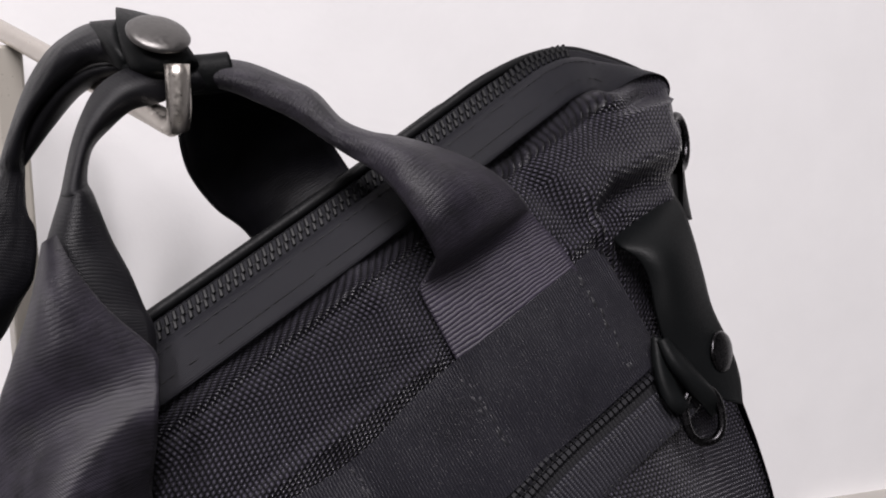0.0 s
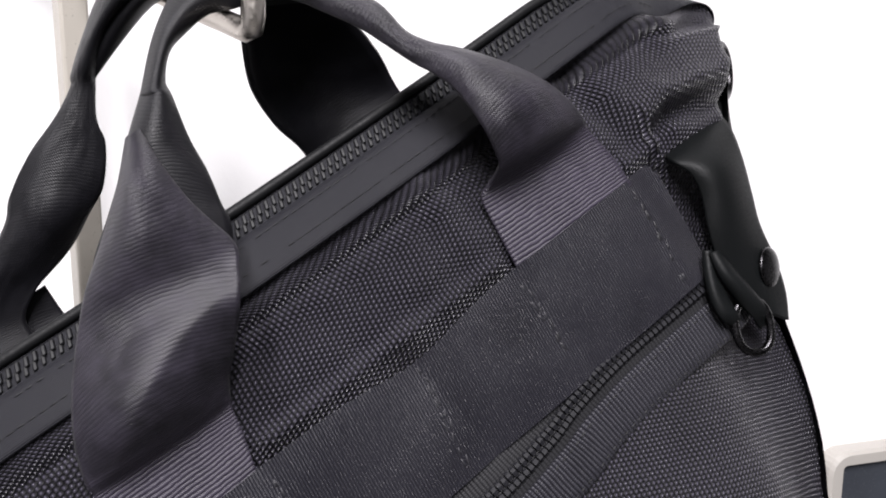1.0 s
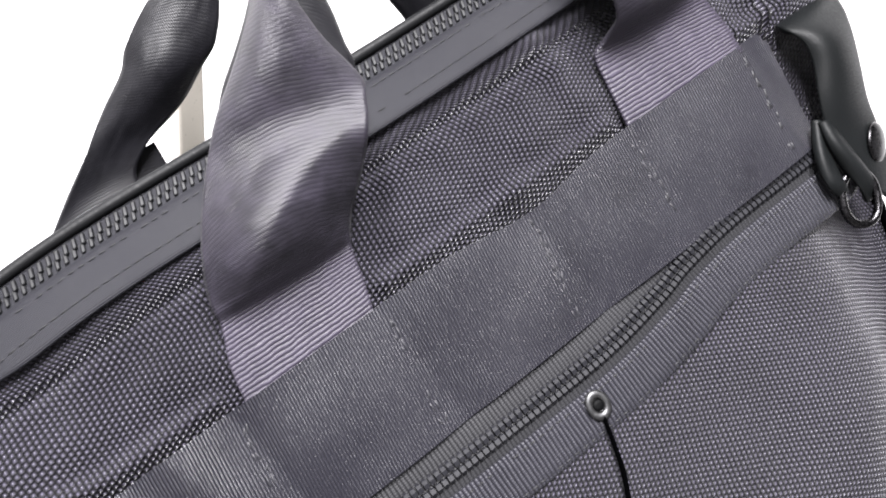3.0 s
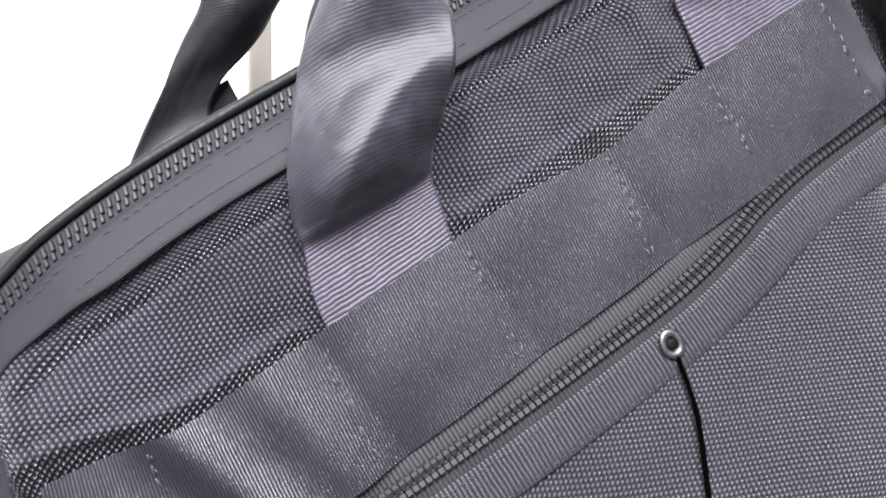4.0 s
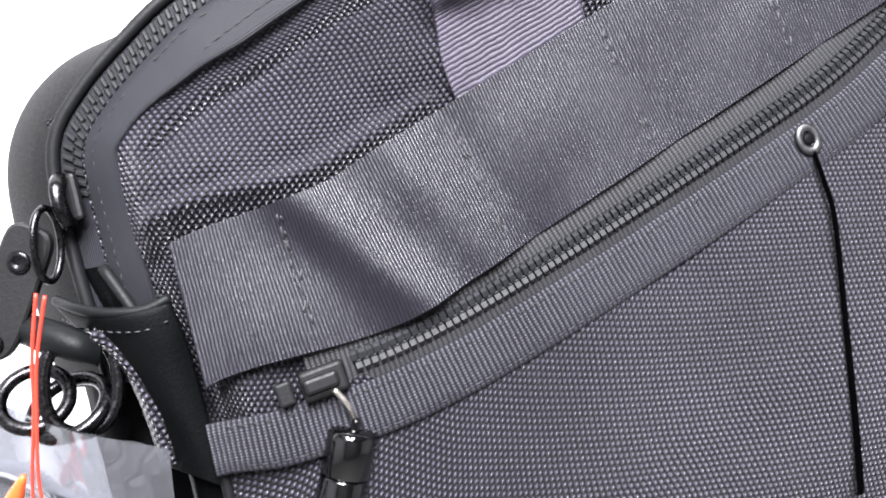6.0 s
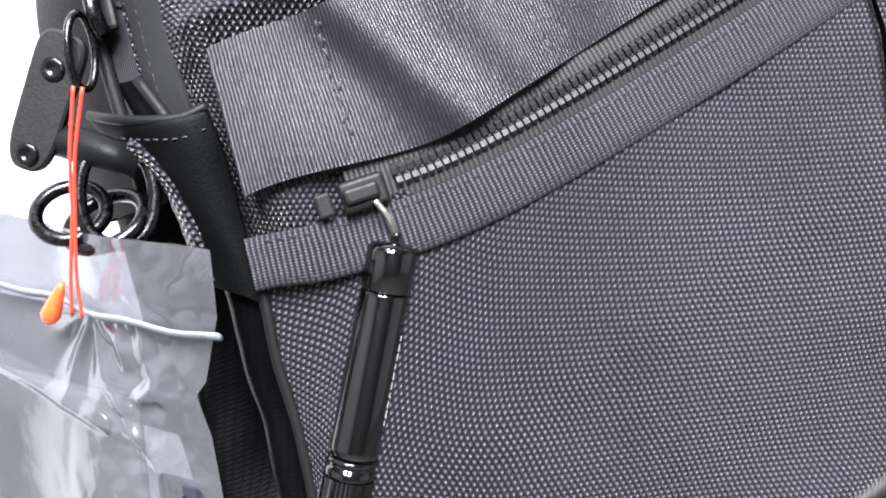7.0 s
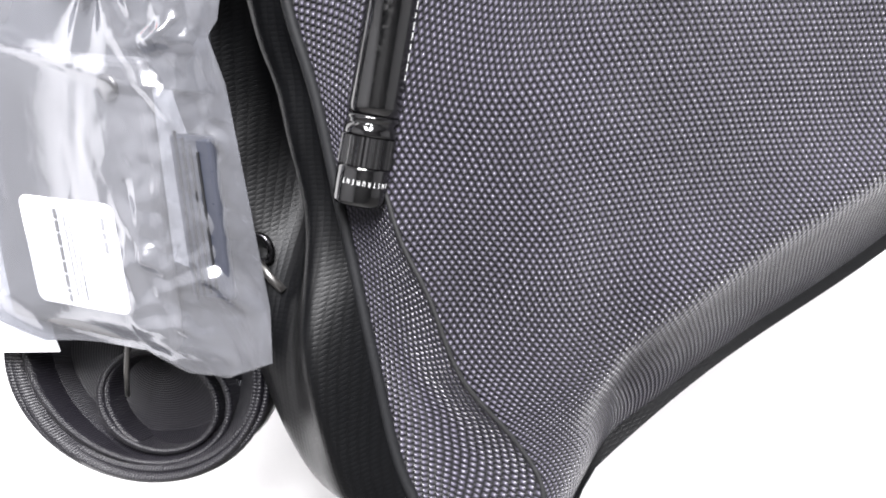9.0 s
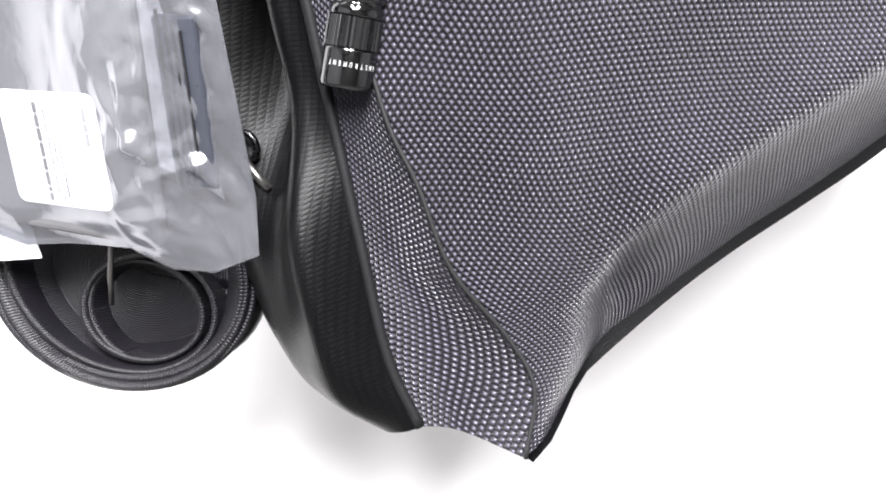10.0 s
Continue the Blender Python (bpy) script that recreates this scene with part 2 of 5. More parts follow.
def sheet(name, f, ns, nt, material, parent, label="", closed=False):
    """A grid of f(s, t), s and t from 0 to 1, with a map in metres along both."""
    pts = np.array([[f(i / ns, j / nt) for i in range(ns + 1)] for j in range(nt + 1)], dtype=float)
    du = np.linalg.norm(np.diff(pts, axis=1), axis=2).mean(axis=0)
    dv = np.linalg.norm(np.diff(pts, axis=0), axis=2).mean(axis=1)
    uu, vv = np.concatenate([[0], np.cumsum(du)]), np.concatenate([[0], np.cumsum(dv)])
    uvs = [(uu[i], vv[j]) for j in range(nt + 1) for i in range(ns + 1)]
    w = ns + 1
    faces = [(j * w + i, j * w + i + 1, (j + 1) * w + i + 1, (j + 1) * w + i) for j in range(nt) for i in range(ns)]
    return mesh_object(name, pts.reshape(-1, 3), faces, material, parent, label, uvs)


def spline(points, n):
    """A smooth line of n points through the points given, evenly spaced."""
    p = np.array(points, dtype=float)
    p = np.vstack([2 * p[0] - p[1], p, 2 * p[-1] - p[-2]])
    fine = []
    for i in range(1, len(p) - 2):
        for k in range(24):
            t = k / 24
            a, b, c, d = p[i - 1], p[i], p[i + 1], p[i + 2]
            fine.append(0.5 * (2 * b + (c - a) * t + (2 * a - 5 * b + 4 * c - d) * t * t + (3 * b - a - 3 * c + d) * t ** 3))
    fine.append(p[-2])
    fine = np.array(fine)
    s = np.concatenate([[0], np.cumsum(np.linalg.norm(np.diff(fine, axis=0), axis=1))])
    at = np.linspace(0, s[-1], n)
    return np.stack([np.interp(at, s, fine[:, k]) for k in range(fine.shape[1])], axis=1)


def through_rows(values, t):
    """Catmull-Rom over equally spaced rows."""
    v = np.array(values, dtype=float)
    x = t * (len(v) - 1)
    i = min(int(x), len(v) - 2)
    f = x - i
    a, b, c, d = v[max(i - 1, 0)], v[i], v[i + 1], v[min(i + 2, len(v) - 1)]
    return 0.5 * (2 * b + (c - a) * f + (2 * a - 5 * b + 4 * c - d) * f * f + (3 * b - a - 3 * c + d) * f ** 3)


def tube(name, points, radius, material, parent, label="", sides=10, closed=False, flat=1.0):
    p = np.array(points, dtype=float)
    n = len(p)
    verts, faces = [], []
    ref = None
    for i in range(n):
        a, b = (p[(i - 1) % n], p[(i + 1) % n]) if closed else (p[max(i - 1, 0)], p[min(i + 1, n - 1)])
        t = Vector(b - a).normalized()
        if ref is None:
            ref = t.orthogonal().normalized()
        ref = (ref - t * ref.dot(t)).normalized()
        side = t.cross(ref)
        r = radius[i] if isinstance(radius, (list, tuple, np.ndarray)) else radius
        for k in range(sides):
            ang = 2 * math.pi * k / sides
            q = Vector(p[i]) + ref * (math.cos(ang) * r) + side * (math.sin(ang) * r * flat)
            verts.append(q)
    rings = n if closed else n - 1
    for i in range(rings):
        for k in range(sides):
            a, b = i * sides + k, i * sides + (k + 1) % sides
            c, d = ((i + 1) % n) * sides + (k + 1) % sides, ((i + 1) % n) * sides + k
            faces.append((a, b, c, d))
    if not closed:
        faces.append(tuple(range(sides))[::-1])
        faces.append(tuple((n - 1) * sides + k for k in range(sides)))
    return mesh_object(name, verts, faces, material, parent, label)


def lathe(name, profile, m, material, parent, label="", sides=32):
    """Turns (radius, height) pairs about the z axis of m."""
    verts, faces = [], []
    for r, z in profile:
        for k in range(sides):
            a = 2 * math.pi * k / sides
            verts.append(m @ Vector((r * math.cos(a), r * math.sin(a), z)))
    for i in range(len(profile) - 1):
        for k in range(sides):
            faces.append((i * sides + k, i * sides + (k + 1) % sides, (i + 1) * sides + (k + 1) % sides, (i + 1) * sides + k))
    faces.append(tuple(range(sides))[::-1])
    faces.append(tuple((len(profile) - 1) * sides + k for k in range(sides)))
    ob = mesh_object(name, verts, faces, material, parent, label)
    return ob


def block(name, m, sx, sy, sz, bevel, material, parent, label="", segments=2):
    bm = bmesh.new()
    bmesh.ops.create_cube(bm, size=1.0, matrix=Matrix.Diagonal((sx, sy, sz, 1)))
    if bevel:
        bmesh.ops.bevel(bm, geom=list(bm.edges), offset=bevel, segments=segments, affect="EDGES", profile=0.5)
    bmesh.ops.transform(bm, matrix=m, verts=list(bm.verts))
    return part(name, bm, material, parent, label)


def smooth(a, b, x):
    x = min(1.0, max(0.0, (x - a) / (b - a)))
    return x * x * (3 - 2 * x)


def ripple(x, y, scale, seed=0.0):
    return noise.noise(Vector((x * scale + seed, y * scale - seed, seed * 1.7)))


def axes(x, y, z, place):
    """A matrix from three columns and a place."""
    m = Matrix((x, y, z)).transposed().to_4x4()
    m.translation = Vector(place)
    return m


def facing(place, normal, up):
    """A matrix at place whose z is normal and whose y leans to up."""
    z = Vector(normal).normalized()
    x = Vector(up).cross(z).normalized()
    return axes(x, z.cross(x), z, place)


# ---- the room ----
WALL_N = Vector((0.288, -0.958, 0)).normalized()
WALL_H = Vector((0.958, 0.288, 0)).normalized()
WALL_P = Vector((-0.1718, 0.3825, 0.0))


def wall_place(h, z, out=0.0):
    p = WALL_P + WALL_H * h + WALL_N * out
    return Vector((p.x, p.y, z))


def room_block(name, h0, h1, d0, d1, z0, z1, material):
    c = WALL_P + WALL_H * ((h0 + h1) / 2) + WALL_N * ((d0 + d1) / 2)
    m = axes(WALL_H, WALL_H.cross(Vector((0, 0, 1))) * -1, Vector((0, 0, 1)), (c.x, c.y, (z0 + z1) / 2))
    ob = block(name, m, h1 - h0, d1 - d0, z1 - z0, 0, material, None)
    return tagged(ob, kind="structure")


tagged(room_block("wall_north", -2.0, 2.2, -0.12, 0.0, 0.0, 2.5, WALL), "plain white painted shop wall behind the bag", "wall")
# added out of view; their dark tones shape bounce light and reflections
tagged(room_block("wall_south", -2.0, 2.2, 3.2, 3.32, 0.0, 2.5, WALL_FAR), "unseen far wall, darkened to cut bounce light and reflections", "wall")
tagged(room_block("wall_west", -2.12, -2.0, -0.12, 3.32, 0.0, 2.5, WALL_SIDE), "unseen side wall, its grey set to temper bounce light", "wall")
tagged(room_block("wall_east", 2.2, 2.32, -0.12, 3.32, 0.0, 2.5, WALL_SIDE), "unseen side wall, its grey set to temper bounce light", "wall")
tagged(room_block("floor", -2.12, 2.32, -0.12, 3.32, -0.1, 0.0, FLOOR), "unseen dark floor, toned to keep light from bouncing up", "floor")
tagged(room_block("ceiling", -2.12, 2.32, -0.12, 3.32, 2.5, 2.6, CEILING), "unseen grey ceiling, darkened to hold back bounce light", "ceiling")

# ---- the bag: u along its top edge, v up its face, w out of its face ----
BAG = axes((0.76222, 0.39901, 0.50972), (-0.58617, 0.09137, 0.80502), (0.27464, -0.91238, 0.30353), (-0.1102, 0.2187, 1.0369))


def bag_place(u, v, w):
    return BAG @ Vector((u, v, w))


bag = new("briefcase")
bag.matrix_world = BAG
tagged(bag, "black ballistic nylon briefcase hung slantwise by its webbing handles", "briefcase")

LEFT_EDGE = [(-0.092, 0.045), (-0.098, 0.02), (-0.101, -0.03), (-0.106, -0.05), (-0.112, -0.066), (-0.118, -0.086), (-0.130, -0.116), (-0.144, -0.152), (-0.156, -0.183), (-0.160, -0.205), (-0.158, -0.23)]
RIGHT_EDGE = [(0.238, 0.0525), (0.251, 0.0490), (0.271, 0.0440), (0.289, 0.0380), (0.2925, 0.029), (0.286, 0.02), (0.2795, 0.0114), (0.273, 0.001), (0.262, -0.012), (0.244, -0.03), (0.2375, -0.05), (0.2360, -0.08), (0.2300, -0.10), (0.2240, -0.116), (0.2165, -0.131), (0.205, -0.147), (0.18, -0.2), (0.17, -0.235)]


def edge_at(edge, v):
    return float(np.interp(-v, [-q[1] for q in edge], [q[0] for q in edge]))


# rim line: from the left side cap, round the corner, along the top and down the right side
RIM = spline([(-0.114, -0.016, -0.024), (-0.108, 0.0, -0.018), (-0.101, 0.022, -0.017), (-0.092, 0.044, -0.015), (-0.080, 0.0525, -0.014), (-0.063, 0.0585, -0.013), (-0.043, 0.063, -0.012),
              (-0.003, 0.0655, -0.012), (0.08, 0.064, -0.012), (0.165, 0.0645, -0.012), (0.225, 0.066, -0.0125), (0.247, 0.0660, -0.0165), (0.262, 0.0624, -0.021), (0.276, 0.0539, -0.028), (0.2886, 0.0434, -0.034), (0.2967, 0.034, -0.038), (0.298, 0.0267, -0.041), (0.293, 0.0194, -0.044)], 280)
RIM_T = np.gradient(RIM, axis=0)
RIM_T /= np.linalg.norm(RIM_T, axis=1)[:, None]
RIM_IN = np.stack([RIM_T[:, 1], -RIM_T[:, 0]], axis=1)
RIM_IN /= np.linalg.norm(RIM_IN, axis=1)[:, None]
RIM_S = np.concatenate([[0], np.cumsum(np.linalg.norm(np.diff(RIM, axis=0), axis=1))])


ZIP_END = int(np.argmax(RIM[:, 0] > 0.260))


def taper(i):
    """Width of the band: full along the top, next to nothing at the far corner."""
    return 1 - 0.85 * smooth(0.27, 0.298, RIM[i, 0])


def corner_at(i):
    """1 at the rounded top corner, 0 along the straight top."""
    return smooth(-0.035, -0.085, RIM[i, 0])


def upper_face(s, t):
    """Mesh cloth from the top band down behind the belt."""
    v = 0.0525 - t * 0.1075
    u0, u1 = edge_at(LEFT_EDGE, v) - 0.002, edge_at(RIGHT_EDGE, v) + 0.004
    u = u0 + s * (u1 - u0)
    v2 = v + 0.009 * smooth(-0.03, -0.09, u) * 0.5
    gap = np.hypot(RIM[:, 0] - u, RIM[:, 1] - v2)
    i = int(np.argmin(gap))
    wide = (0.0185 - 0.006 * min(1, corner_at(i))) * taper(i)
    inward = (u - RIM[i, 0]) * RIM_IN[i, 0] + (v2 - RIM[i, 1]) * RIM_IN[i, 1]
    w = -0.001 + 0.0030 * ripple(u, v, 30) + 0.0016 * ripple(u, v, 75, 3)
    depth = inward
    w += 0.0022 * math.exp(-((depth - wide - 0.0048) / 0.0042) ** 2)
    w -= (0.0012 + 0.0010 * math.sin(u * 55 + 1.0) ** 2) * math.exp(-((depth - wide - 0.0098) / 0.0018) ** 2)
    w += 0.003 * math.exp(-((u - 0.142) / 0.007) ** 2) * smooth(-0.01, 0.02, v)
    w += 0.004 * math.exp(-((v - 0.018) / 0.012) ** 2) * (0.6 + 0.4 * math.sin(u * 60))
    w -= 0.12 * max(0.0, v)
    rise = v2 - 0.011 * smooth(-0.035, -0.084, u)
    free = 1 - smooth(-0.006, 0.0, u) * smooth(0.056, 0.05, u) - smooth(0.144, 0.15, u) * smooth(0.206, 0.2, u)
    w += 0.0034 * math.exp(-((rise - 0.0055) / 0.003) ** 2) * free - 0.004 * smooth(0.002, -0.006, rise) * smooth(-0.044, -0.036, rise)
    w -= 0.026 * (smooth(0.022, 0.0, u1 - u) if v < 0.024 else smooth(0.022 + 0.023 * smooth(0.024, 0.034, v), 0.0, 0.2945 - u))
    fold = float(np.interp(u, [0.213, 0.2175, 0.2215, 0.232, 0.26], [-0.012, 0.004, 0.0150, 0.0185, 0.0110]))
    at_fold = smooth(0.2, 0.218, u)
    w += 0.0045 * math.exp(-((v - fold - 0.001) / 0.0045) ** 2) * at_fold - 0.008 * math.exp(-((v - fold + 0.009) / 0.005) ** 2) * at_fold
    w -= 0.0035 * math.exp(-((u - 0.211) / 0.005) ** 2) * smooth(0.0, 0.02, v)
    w -= 0.016 * smooth(-0.086, -0.101, u)
    along = ((u - RIM[i, 0]) * RIM_T[i, 0] + (v2 - RIM[i, 1]) * RIM_T[i, 1]) / max(0.05, RIM_T[i, 0] ** 2 + RIM_T[i, 1] ** 2)
    tuck = RIM[i, 2] + RIM_T[i, 2] * along + 0.0115 * max(-0.6, min(1.0, inward / wide)) - 0.0009
    k = smooth(wide + 0.0035, wide - 0.001, gap[i])
    return u, v2, w * (1 - k) + tuck * k


sheet("upper_panel", upper_face, 240, 130, MESH, bag)

def rim_strip(name, profile, material, label="", first=0, last=280):
    """Sweeps (inward, w) pairs, which may depend on the corner factor, along the rim."""
    def f(s, t):
        i = first + round(s * (last - 1 - first))
        d, w = through_rows(profile(corner_at(i)), t)
        d *= taper(i) if d > 0 else 1 - 0.8 * smooth(0.215, 0.262, RIM[i, 0])
        return RIM[i, 0] + RIM_IN[i, 0] * d, RIM[i, 1] + RIM_IN[i, 1] * d, max(RIM[i, 2] + w, -0.063)
    return sheet(name, f, last - 1 - first, 14, material, bag, label)


rim_strip("top_gusset", lambda c: [(-0.0035, 0.0), (-0.0045, -0.004), (-0.0065 - 0.008 * c, -0.018), (-0.010 - 0.014 * c, -0.036), (-0.009 - 0.015 * c, -0.044), (0.004, -0.050)], DULL, "smooth black back edge of the opening")
rim_strip("zip_tape", lambda c: [(-0.0045, -0.0005), (-0.002, 0.0004), (0.003, 0.0016), (0.0065, 0.003)], TAPE)
rim_strip("top_band", lambda c: [(0.0035, 0.0035), (0.0055, 0.006), (0.011 - 0.002 * c, 0.0088), (0.0185 - 0.006 * c, 0.0115), (0.0195 - 0.006 * c, 0.0100)], TAPE, "flat woven binding along the zip")
tube("rim_piping", [(*(RIM[i, :2] - RIM_IN[i] * 0.005 * (1 - 0.8 * smooth(0.215, 0.262, RIM[i, 0]))), RIM[i, 2] + 0.0005 - 0.003 * smooth(0.215, 0.262, RIM[i, 0])) for i in range(0, 270, 2)], 0.0019, PIPING, bag, "thin black piping")


def tooth_mesh():
    bm = bmesh.new()
    bmesh.ops.create_cube(bm, size=1.0, matrix=Matrix.Diagonal((0.0014, 0.0031, 0.0017, 1)))
    bmesh.ops.bevel(bm, geom=list(bm.edges), offset=0.0003, segments=1, affect="EDGES")
    for vert in bm.verts:
        vert.co.x += vert.co.y * 0.35
    me = bpy.data.meshes.new("tooth")
    bm.to_mesh(me)
    bm.free()
    me.materials.append(PLASTIC)
    return me


TOOTH = tooth_mesh()
main_zip = tube("main_zip", [(*(RIM[i, :2] + RIM_IN[i] * 0.0005), RIM[i, 2] + 0.0003) for i in range(30, ZIP_END, 2)], 0.0007, PLASTIC, bag, "chunky dark moulded zip")
step = 0.00140
at = RIM_S[30]
k = 0
while at < RIM_S[ZIP_END]:
    i = int(np.searchsorted(RIM_S, at))
    t, nin = RIM_T[i], RIM_IN[i]
    c = [np.interp(at, RIM_S, RIM[:, q]) for q in range(3)]
    d = 0.0004 + (0.00115 if k % 2 else -0.00115)
    p = Vector((c[0] + nin[0] * d, c[1] + nin[1] * d, c[2] + 0.0013))
    tx = Vector(t)
    nz = tx.cross(Vector((-nin[0], -nin[1], -0.25))).normalized()
    ob = new("tooth", TOOTH)
    ob.parent = main_zip
    ob.matrix_local = axes(tx, nz.cross(tx), nz, p)
    at += step
    k += 1


def dashes(name, line, length, gap, width, height, material, label="", normal=(0, 0, 1), wander=0.35, skip=0.12):
    """Stitches: short rounded dashes along a line, one mesh."""
    line = np.array(line, dtype=float)
    s = np.concatenate([[0], np.cumsum(np.linalg.norm(np.diff(line, axis=0), axis=1))])
    verts, faces = [], []
    at = gap / 2
    rng = random.Random(len(name) + int(line[0][0] * 10000))
    while at + length < s[-1]:
        l = length * rng.uniform(0.8, 1.05)
        if rng.random() < skip:
            at += length + gap
            continue
        a = Vector([np.interp(at, s, line[:, k]) for k in range(3)]) + Vector((rng.uniform(-1, 1), rng.uniform(-1, 1), 0)) * width * wander
        b = Vector([np.interp(at + l, s, line[:, k]) for k in range(3)])
        t = (b - a).normalized()
        nn = Vector(normal)
        side = t.cross(nn).normalized() * (width / 2)
        up = nn * height
        base = len(verts)
        e = t * (l * 0.18)
        verts += [a - side * 0.6, a + side * 0.6, b + side * 0.6, b - side * 0.6, a + e - side * 0.7 + up, a + e + side * 0.7 + up, b - e + side * 0.7 + up, b - e - side * 0.7 + up]
        faces += [tuple(base + q for q in f) for f in ((4, 5, 6, 7), (0, 1, 5, 4), (1, 2, 6, 5), (2, 3, 7, 6), (3, 0, 4, 7))]
        at += length + gap
    return tagged(mesh_object(name, verts, faces, material, bag, label), kind="stuff")


def rim_line(d, w, first=10, last=250):
    return [(RIM[i, 0] + RIM_IN[i, 0] * d * taper(i), RIM[i, 1] + RIM_IN[i, 1] * d * taper(i), RIM[i, 2] + w) for i in range(first, last)]


dashes("band_stitching", rim_line(0.0062, 0.0066), 0.0024, 0.001, 0.0004, 0.0002, THREAD_DARK)
dashes("band_stitching", rim_line(0.0142, 0.0104), 0.0024, 0.001, 0.0004, 0.0002, THREAD_DARK)

# back and sides, so that the body is closed
def back_face(s, t):
    v = 0.07 - t * 0.275
    u0, u1 = edge_at(LEFT_EDGE, v) - 0.014, edge_at(RIGHT_EDGE, v) + 0.010
    u0 += 0.035 * smooth(0.03, 0.075, v) ** 2 + 0.03 * smooth(-0.18, -0.21, v)
    u1 -= 0.06 * smooth(0.01, 0.075, v) ** 2
    return u0 + s * (u1 - u0), v, -0.062 - 0.004 * math.sin(s * math.pi) * math.sin(t * math.pi)


sheet("back_panel", back_face, 30, 30, LEATHER, bag)


def right_side(s, t):
    v = 0.012 - t * 0.234
    u = edge_at(RIGHT_EDGE, v)
    return u + 0.002 + 0.006 * math.sin(s * 2.6), v, -0.022 - s * 0.040


sheet("side_panel", right_side, 10, 30, SIDE, bag)

PIPE = spline([(-0.1015, 0.014, -0.012), (-0.1005, -0.004, -0.007), (-0.1005, -0.03, -0.008), (-0.105, -0.05, -0.009), (-0.112, -0.068, -0.011), (-0.118, -0.088, -0.013), (-0.129, -0.116, -0.016), (-0.144, -0.153, -0.018), (-0.156, -0.184, -0.02), (-0.160, -0.206, -0.02)], 80)
BACK = spline([(-0.116, 0.03, -0.055), (-0.125, 0.005, -0.055), (-0.136, -0.025, -0.055), (-0.146, -0.055, -0.055), (-0.156, -0.09, -0.055), (-0.168, -0.125, -0.055), (-0.1765, -0.15, -0.055), (-0.180, -0.172, -0.055), (-0.172, -0.2, -0.055)], 80)


def left_side(s, t):
    i = t * 79
    a = np.array([np.interp(i, range(80), PIPE[:, k]) for k in range(3)])
    b = np.array([np.interp(i, range(80), BACK[:, k]) for k in range(3)])
    p = a + (b - a) * s
    bow = math.sin(s * math.pi)
    mid = math.exp(-((t - 0.42) / 0.28) ** 2)
    out = 0.004 * math.exp(-((s - 0.2) / 0.12) ** 2) * smooth(0, 0.2, s) * smooth(1.0, 0.8, t)
    out += -0.030 * mid * math.exp(-((s - 0.55) / 0.22) ** 2) * bow + 0.015 * math.sin(math.pi * s ** 0.75) * smooth(0.57, 0.74, t) * smooth(1.08, 0.9, t) + 0.0008 * ripple(s, t * 3, 5.0)
    p[0] -= 0.75 * out
    p[2] += 0.66 * out
    return p


sheet("side_panel", left_side, 24, 70, SIDE, bag, "smooth black side gusset")
tube("side_piping", PIPE, 0.0016, PIPING, bag)


SEAM = spline([(-0.0722, -0.058, 0.001), (-0.0885, -0.0753, -0.001), (-0.1037, -0.0921, -0.003), (-0.1144, -0.107, -0.005), (-0.1181, -0.1195, -0.006), (-0.1216, -0.1319, -0.007), (-0.1237, -0.1482, -0.008), (-0.1286, -0.1725, -0.01), (-0.126, -0.1981, -0.012), (-0.128, -0.2147, -0.012), (-0.1412, -0.2301, -0.013)], 90)


def bottom_v(u):
    return -0.2350 - 0.0005 * smooth(-0.105, -0.142, u) - 0.002 * smooth(0.0, 0.15, u) + 0.002 * math.sin((u + 0.1) * 40)


def bottom_face(s, t):
    u = -0.14 + s * 0.32
    return u - 0.012 * t * smooth(-0.05, -0.14, u), bottom_v(u) + 0.005 + 0.022 * t, -0.037 + 0.024 * smooth(-0.105, -0.14, u) - t * (0.026 + 0.023 * smooth(-0.105, -0.14, u))


# dark cloth in front of the fold stands in for its shaded underside
sheet("bottom_shade_panel", bottom_face, 40, 10, SIDE, bag)


def pocket_face(s, t):
    """Front of the pocket, from the zip binding to the bottom edge, rolling under."""
    seam_v = -0.046 - t * 0.184
    order = np.argsort(-SEAM[:, 1])
    ul = float(np.interp(-seam_v, -SEAM[order, 1], SEAM[order, 0]))
    wl = float(np.interp(-seam_v, -SEAM[order, 1], SEAM[order, 2]))
    ur = edge_at(RIGHT_EDGE, seam_v) + 0.002
    u = ul + s * (ur - ul)
    top = -0.052
    v = top + (bottom_v(u) - top) * t if s > 0 else seam_v
    k = smooth(0, 0.12, s)
    v = seam_v * (1 - k) + v * k
    w = wl * (1 - k) + k * (0.001 + 0.006 * math.sin(min(1, t * 1.15) * math.pi) * smooth(0, 0.3, s))
    fall = 0.765 + 0.05 * smooth(-0.06, -0.115, u) + 0.012 * smooth(-0.05, 0.05, u)
    bend = (t - fall) / (1 - fall)
    roll = (bend + math.sqrt(bend * bend + 0.03)) / 2.015
    w -= 0.050 * roll * k
    w += (0.0028 * math.exp(-((t - fall) / 0.05) ** 2) - 0.0032 * math.exp(-((t - fall + 0.14) / 0.09) ** 2)) * k
    w -= 0.010 * math.exp(-((s - 0.12) / 0.05) ** 2 - ((t - 0.84) / 0.12) ** 2)
    w += 0.0012 * ripple(u, v, 22, 5) + 0.0006 * ripple(u, v, 60, 2)
    w -= 0.034 * smooth(0.76, 1.0, s) ** 1.8
    return u, v, w


sheet("pocket_front", pocket_face, 130, 110, MESH, bag)


